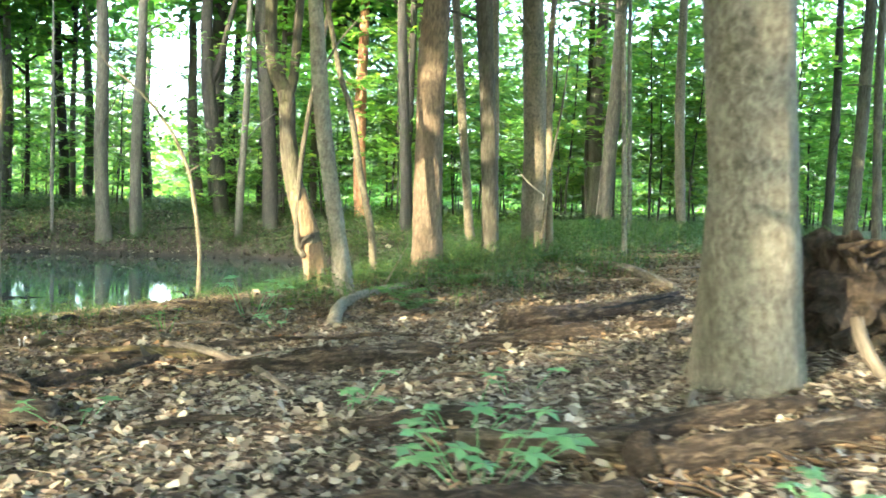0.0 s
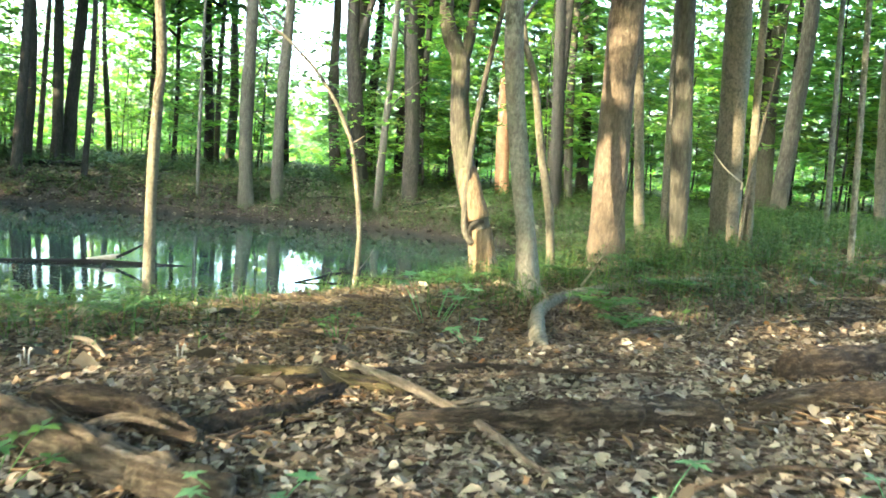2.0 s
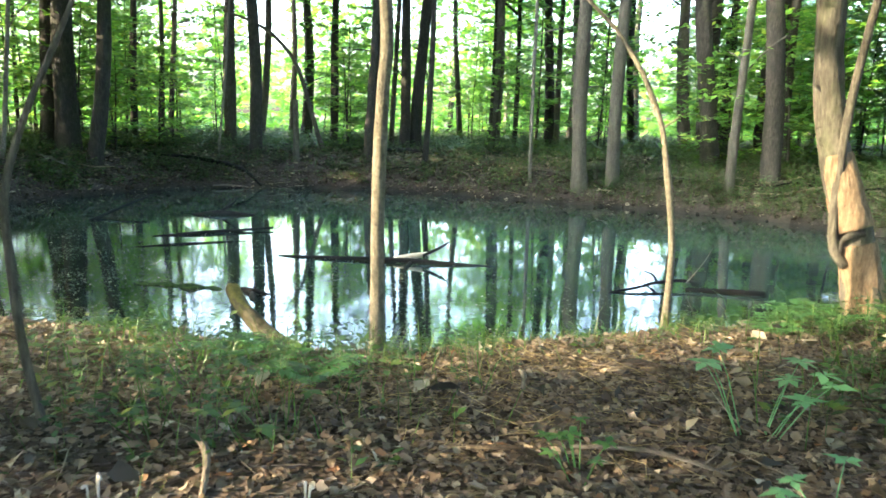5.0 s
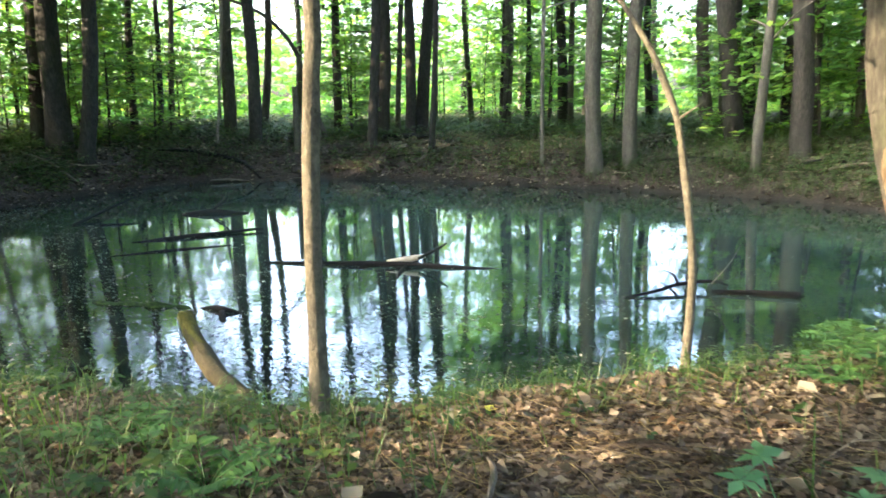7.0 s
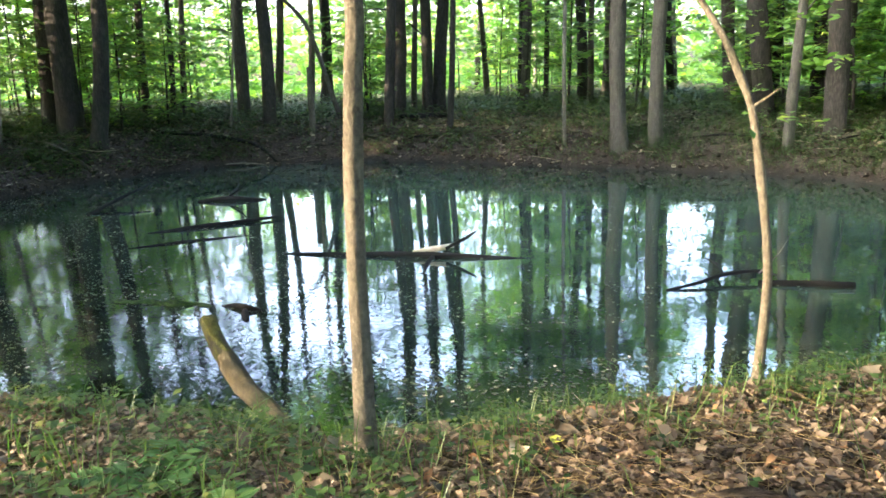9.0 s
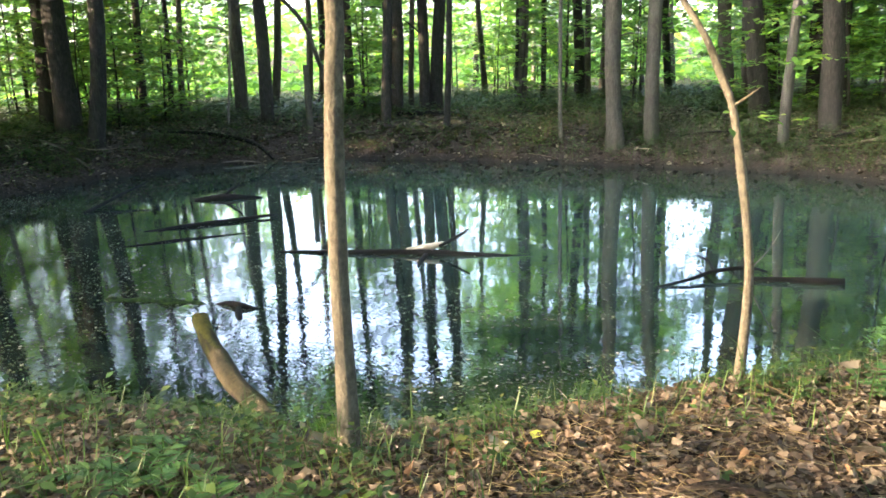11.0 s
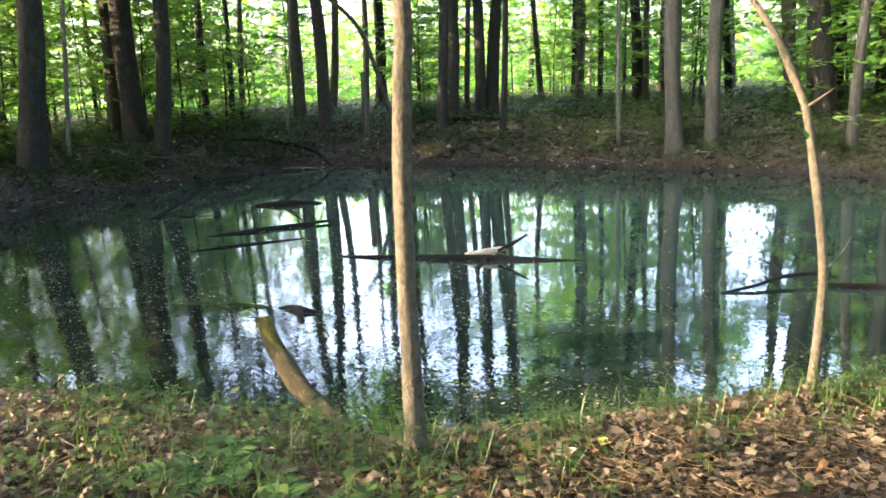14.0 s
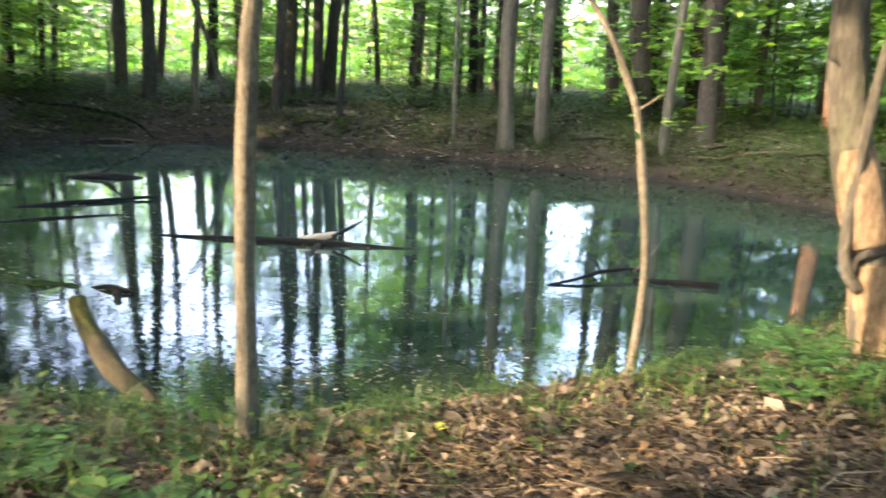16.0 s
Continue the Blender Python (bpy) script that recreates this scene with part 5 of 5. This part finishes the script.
# ---------------------------------------------------------------- litter, herbs and grass
def scattered(seed, n, density, lo, hi):
    """n places in a rectangle, thinned by a density of x, y in 0..1."""
    r_ = np.random.RandomState(seed)
    out = np.zeros((0, 2))
    while len(out) < n:
        p_ = r_.uniform(lo, hi, (n * 2, 2))
        out = np.concatenate([out, p_[r_.random(len(p_)) < density(p_[:, 0], p_[:, 1])]])
    return out[:n], r_


def path_gap(x, y):
    """Distance from the line walked."""
    s = np.clip(((x - 0) * -2.5 + (y - 2) * 5.3) / (2.5 ** 2 + 5.3 ** 2), 0, 1)
    return np.hypot(x + 2.5 * s, y - 2 - 5.3 * s)


def litter(name, seed, n, density, lo, hi, size, label, mat, lift=0.012, tilt=0.42):
    xy, r_ = scattered(seed, n, density, lo, hi)
    z = ground_z(xy[:, 0], xy[:, 1]) + r_.uniform(0.0, lift * 2.2, n) + 0.008
    base = np.column_stack([xy, z])
    az = r_.uniform(0, math.tau, n)
    ahead = np.column_stack([np.cos(az), np.sin(az), r_.normal(0, tilt * 0.5, n)])
    L = size * r_.uniform(0.55, 1.35, n)
    side = np.column_stack([-np.sin(az), np.cos(az), r_.normal(0, tilt, n)])
    W = L * r_.uniform(0.38, 0.8, n)
    curl = L * r_.uniform(-0.12, 0.4, n)
    up = np.array([0, 0, 1.0])
    a_, s_ = ahead * L[:, None], side * W[:, None] * 0.5
    c_ = up * curl[:, None]
    v = np.stack([base, base + a_ * 0.35 + s_ + c_ * 0.7, base + a_ * 0.5 + up * 0.002, base + a_ * 0.35 - s_ + c_ * 0.7,
                  base + a_ * 0.75 + s_ * 0.8 + c_, base + a_ + c_ * 0.4, base + a_ * 0.75 - s_ * 0.8 + c_], 1)
    v = (v + r_.normal(0, 0.13, v.shape) * L[:, None, None] * (1, 1, 0.5)).reshape(-1, 3)     # torn and crumpled
    k = np.arange(n)[:, None] * 7
    q = np.concatenate([k + [0, 1, 2, 3], k + [2, 1, 4, 5], k + [3, 2, 5, 6]], 1).reshape(-1, 4)
    return tagged(new(name, quads_of(name, v, q, mat)), label, "leaves", kind="stuff")


def near_density(x, y):
    d = shore_distance(x, y)
    return np.where(d > 0.35, np.clip(1.25 - np.maximum(path_gap(x, y) - 2.0, 0) / 9.0, 0.10, 1), 0) * np.clip((d - 0.2) / 1.2, 0.15, 1) * (1 - 0.2 * np.clip((-4.3 - x) / 0.8, 0, 1) * np.clip((y - 6.8) / 0.8, 0, 1))


def shade_share(x, y):
    """Where the leaves are toned grey for shade, round the start of the path."""
    return 1 / (1 + np.exp(-np.clip((0.55 * (x + 2.3) - (y - 8.2)) / 0.45, -60, 60)))


# grey shade-toned leaves by the path start, warmer ones on the bank
litter("bleached_leaves", 35, 50000, lambda x, y: near_density(x, y) * shade_share(x, y), (-7, 2.2), (8, 14), 0.052, "grey-brown leaves toned for shade, covering the ground", SHADELEAF)
litter("leaf_litter", 31, 60000, lambda x, y: near_density(x, y) * (1 - shade_share(x, y)), (-11, 2.2), (8, 20), 0.05, "dry tan and brown leaves covering the near bank", LITTER)
# far-bank leaves, with the shade there put into their colour
litter("bank_leaves", 32, 23000, lambda x, y: np.where((shore_distance(x, y) > -0.03) & (shore_distance(x, y) < 6), np.clip(1 - near_side(x, y) + 0.15, 0, 1), 0), (-31, 7), (2, 33), 0.13, "brown leaves on the far bank, darkened for shade", DIMLEAF)


def herbs(name, seed, n, density, lo, hi, height, leaf, per, label, mat):
    """Low broad-leaved plants, too many to count."""
    xy, r_ = scattered(seed, n, density, lo, hi)
    z = ground_z(xy[:, 0], xy[:, 1])
    h = height * r_.uniform(0.3, 1.2, n) ** 1.3
    root = np.repeat(np.column_stack([xy, z]), per, 0)
    hh = np.repeat(h, per) * np.tile(np.linspace(0.35, 1, per), n)
    az = r_.uniform(0, math.tau, n * per)
    base = root + np.column_stack([np.cos(az) * 0.015, np.sin(az) * 0.015, hh])
    ahead = np.column_stack([np.cos(az), np.sin(az), r_.uniform(-0.3, 0.45, n * per)])
    L = leaf * r_.uniform(0.6, 1.35, n * per)
    v = leaf_quads(base, ahead, L, L * 0.55, r_, 0.12, 2.0)
    sv = np.column_stack([xy, z])
    w = np.array([0.003, 0, 0])
    top = np.column_stack([xy, z + h])
    st = np.stack([sv - w, sv + w, top + w * 0.5, top - w * 0.5], 1).reshape(-1, 3)
    return tagged(new(name, quads_of(name, np.concatenate([v, st]), quads_for(len(v) // 4 + n), mat)), label, "plants", kind="stuff")


def clump(x, y, s=1.7, o=0.0):
    return np.array([noise.noise((a * s + o, b * s, 2.0 + o)) for a, b in zip(np.ravel(x), np.ravel(y))]).reshape(np.shape(x)) * 0.5 + 0.5


def shore_green(x, y):
    d = shore_distance(x, y)
    w = np.where((d > -0.12) & (d < 3.4), np.clip(1.25 - abs(d - 0.7) / 1.7, 0, 1), 0) * near_side(x, y)
    return w * np.clip((clump(x, y) - 0.5) * 5, 0.06, 1)


def right_green(x, y):
    d = shore_distance(x, y)
    w = np.where((d > 0.3) & (y > 9), 1, 0) * np.clip((x + 3.6) / 1.5, 0, 1) * np.clip((y - 9.5 - np.maximum(x - 0.2, 0) * 1.6) / 3, 0, 1)
    w = w * np.where(y > 16, np.clip((d - 1.2) / 2, 0.12, 1), 1)
    return w * np.clip((clump(x, y, 1.1, 4.0) - 0.3) * 3, 0.05, 1)


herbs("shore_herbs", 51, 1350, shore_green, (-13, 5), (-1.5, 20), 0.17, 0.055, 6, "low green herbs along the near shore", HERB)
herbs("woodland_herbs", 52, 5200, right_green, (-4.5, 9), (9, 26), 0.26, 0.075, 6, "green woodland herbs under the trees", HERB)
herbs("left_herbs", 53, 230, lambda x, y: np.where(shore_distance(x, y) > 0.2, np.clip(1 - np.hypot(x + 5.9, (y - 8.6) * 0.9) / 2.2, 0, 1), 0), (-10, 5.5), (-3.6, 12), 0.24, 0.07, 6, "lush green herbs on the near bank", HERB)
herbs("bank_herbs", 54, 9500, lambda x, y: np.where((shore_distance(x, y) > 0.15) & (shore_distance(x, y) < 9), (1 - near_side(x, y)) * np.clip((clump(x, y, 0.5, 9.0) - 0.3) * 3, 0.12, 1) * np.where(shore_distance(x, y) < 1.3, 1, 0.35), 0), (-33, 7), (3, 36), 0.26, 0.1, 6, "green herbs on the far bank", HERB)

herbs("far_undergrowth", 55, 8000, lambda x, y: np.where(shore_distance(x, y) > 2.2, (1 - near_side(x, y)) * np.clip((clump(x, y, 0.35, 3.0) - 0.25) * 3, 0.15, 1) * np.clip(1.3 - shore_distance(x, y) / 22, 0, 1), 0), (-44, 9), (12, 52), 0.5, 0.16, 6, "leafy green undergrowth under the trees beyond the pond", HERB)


def grass(name, seed, n, density, lo, hi, height, label):
    xy, r_ = scattered(seed, n, density, lo, hi)
    z = ground_z(xy[:, 0], xy[:, 1])
    h, az = height * r_.uniform(0.4, 1.3, n), r_.uniform(0, math.tau, n)
    foot = np.column_stack([xy, z])
    lean = np.column_stack([np.cos(az), np.sin(az), np.zeros(n)]) * (h * r_.uniform(0.4, 1.4, n))[:, None]
    side = np.column_stack([-np.sin(az), np.cos(az), np.zeros(n)]) * (0.0018 + 0.003 * r_.random(n))[:, None]
    up = np.array([0, 0, 1.0]) * h[:, None]
    mid, tip = foot + up * 0.7 + lean * 0.4, foot + up * 0.85 + lean
    v = np.stack([foot - side, foot + side, mid + side * 0.8, mid - side * 0.8, tip], 1).reshape(-1, 3)
    k = np.arange(n)[:, None] * 5
    q = np.concatenate([k + [0, 1, 2, 3], k + [3, 2, 4, 4]], 1).reshape(-1, 4)
    faces = [tuple(int(i) for i in (f if f[2] != f[3] else f[:3])) for f in q]
    return tagged(new(name, mesh_of(name, v, faces, GRASS, False)), label, "grass", kind="stuff")


GRASS = leafy("grass_green", [(0, (0.022, 0.058, 0.012)), (0.6, (0.042, 0.094, 0.019)), (0.95, (0.08, 0.122, 0.03)), (1, (0.14, 0.122, 0.062))], 0.35)
grass("shore_grass", 61, 1300, shore_green, (-12, 5), (-2.5, 19), 0.18, "tufts of green grass along the near shore")
grass("bank_grass", 62, 700, lambda x, y: np.clip(1 - np.hypot(x + 5.6, (y - 8.8)) / 2.2, 0, 1) + 0.6 * np.clip(1 - np.hypot(x + 4.6, y - 11.6) / 1.3, 0, 1), (-8, 6.5), (-3.5, 13), 0.27, "bright grass tufts on the near bank")
grass("far_bank_grass", 64, 5200, lambda x, y: np.where((shore_distance(x, y) > 0.05) & (shore_distance(x, y) < 2.2), (1 - near_side(x, y)) * np.clip((x + 20) / 5, 0.1, 1) * np.clip((clump(x, y, 0.9, 5.0) - 0.3) * 3, 0.1, 1), 0), (-27, 14), (0, 31), 0.42, "long drooping grass on the far bank")
grass("woodland_grass", 63, 7000, right_green, (-4, 9), (9, 24), 0.36, "thin grass under the trees")

# specks and leaves afloat on the pond
r_ = np.random.RandomState(71)
xy = r_.uniform((-24, 8), (-4, 26), (480000, 2))
xy = xy[(shore_distance(xy[:, 0], xy[:, 1]) < -0.05)]
xy = xy[r_.random(len(xy)) < np.clip((clump(xy[:, 0], xy[:, 1], 0.6, 7.0) - 0.3) * 2.2, 0.1, 1) * np.clip(1.35 - (xy[:, 1] - 9) / 6, 0.04, 1)]
n = len(xy)
az = r_.uniform(0, math.tau, n)
L = 0.009 + 0.06 * r_.random(n) ** 6
v = leaf_quads(np.column_stack([xy, np.full(n, 0.005)]), np.column_stack([np.cos(az), np.sin(az), np.zeros(n)]), L, L * 0.6, np.random.RandomState(3), 0.02, 30.0)
tagged(new("floating_specks", quads_of("floating_specks", v, quads_for(n), SPECK)), "bits of leaf and duckweed floating on the pond", "leaves", kind="stuff")


# ---------------------------------------------------------------- twigs, straw and crumbs of rotten wood
def twigs(name, seed, n, density, lo, hi, length, thick, label, mat):
    """Thin three-sided bits lying about, too many to count."""
    xy, r_ = scattered(seed, n, density, lo, hi)
    az, L = r_.uniform(0, math.tau, n), length * r_.uniform(0.25, 1.0, n) ** 1.5
    T = thick * r_.uniform(0.5, 1.2, n)
    foot = np.column_stack([xy, ground_z(xy[:, 0], xy[:, 1]) + 0.015 + r_.uniform(0, 0.025, n)])
    d = np.column_stack([np.cos(az), np.sin(az), r_.normal(0.03, 0.1, n)]) * L[:, None]
    bend = np.column_stack([-np.sin(az), np.cos(az), np.full(n, 0.25)]) * (L * r_.normal(0, 0.09, n))[:, None]
    side = np.column_stack([-np.sin(az), np.cos(az), np.zeros(n)])
    rings = []
    for s_, w in ((0, 1.0), (0.5, 0.9), (1.0, 0.45)):
        c = foot + d * s_ + bend * (4 * s_ * (1 - s_))
        for a_ in (0.5, 2.6, 4.7):
            rings.append(c + (side * math.cos(a_) + np.array([0, 0, math.sin(a_)])) * (T * w)[:, None])
    v = np.stack(rings, 1).reshape(-1, 3)
    k = np.arange(n)[:, None] * 9
    q = np.concatenate([k + [i, (i + 1) % 3 + i // 3 * 3, (i + 1) % 3 + i // 3 * 3 + 3, i + 3] for i in range(6)], 1).reshape(-1, 4)
    return tagged(new(name, quads_of(name, v, q, mat)), label, "twigs", kind="stuff")


TWIG = leafy("twig_wood", [(0, (0.02, 0.016, 0.012)), (0.5, (0.07, 0.055, 0.041)), (0.85, (0.15, 0.125, 0.098)), (1, (0.28, 0.245, 0.2))], 0.0, 0.85)
STRAW = leafy("dry_straw", [(0, (0.13, 0.098, 0.05)), (0.6, (0.22, 0.17, 0.09)), (1, (0.32, 0.27, 0.16))], 0.2, 0.7)
twigs("fallen_twigs", 81, 1500, near_density, (-8, 2.5), (5, 15), 0.5, 0.006, "thin dead twigs strewn over the leaf litter", TWIG)
twigs("bank_twigs", 82, 700, lambda x, y: np.where((shore_distance(x, y) > 0.05) & (shore_distance(x, y) < 4), 1 - near_side(x, y), 0), (-30, 10), (1, 32), 1.3, 0.014, "dead twigs strewn over the far bank", TWIG)
twigs("dry_straw", 83, 1300, lambda x, y: near_density(x, y) * np.clip(1.2 - np.hypot(x + 4.0, (y - 10.3) * 0.8) / 1.6, 0, 1), (-6.5, 8), (-1.5, 13), 0.3, 0.0025, "dry yellow straw lying on the near bank", STRAW)


def log_gap(x, y):
    """Distance from the rotten logs in the litter."""
    runs = [((-2.5, 5.9), (-4.2, 6.35)), ((-0.5, 7.4), (-2.1, 6.95)), ((-0.4, 7.6), (0.7, 8.2)), ((-0.2, 5.4), (0.5, 5.2)), ((0.5, 5.05), (1.6, 5.6)), ((-2.9, 6.5), (-2.56, 7.5)), ((0, 8.4), (0.9, 9.1)), ((-3.8, 6.5), (-2.9, 6.4))]
    best = np.full(np.shape(x), 9.0)
    for (ax, ay), (bx, by) in runs:
        s_ = np.clip(((x - ax) * (bx - ax) + (y - ay) * (by - ay)) / ((bx - ax) ** 2 + (by - ay) ** 2), 0, 1)
        best = np.minimum(best, np.hypot(x - ax - s_ * (bx - ax), y - ay - s_ * (by - ay)))
    return best


CRUMB = leafy("rotten_crumbs", [(0, (0.012, 0.009, 0.006)), (0.5, (0.05, 0.034, 0.022)), (0.85, (0.12, 0.08, 0.05)), (1, (0.22, 0.155, 0.095))], 0.0, 0.9)
twigs("rotten_crumbs", 84, 2400, lambda x, y: np.clip(1 - log_gap(x, y) / 0.32, 0, 1), (-4.6, 4.6), (2.6, 9), 0.16, 0.018, "broken brown crumbs of rotten wood beside the logs", CRUMB)
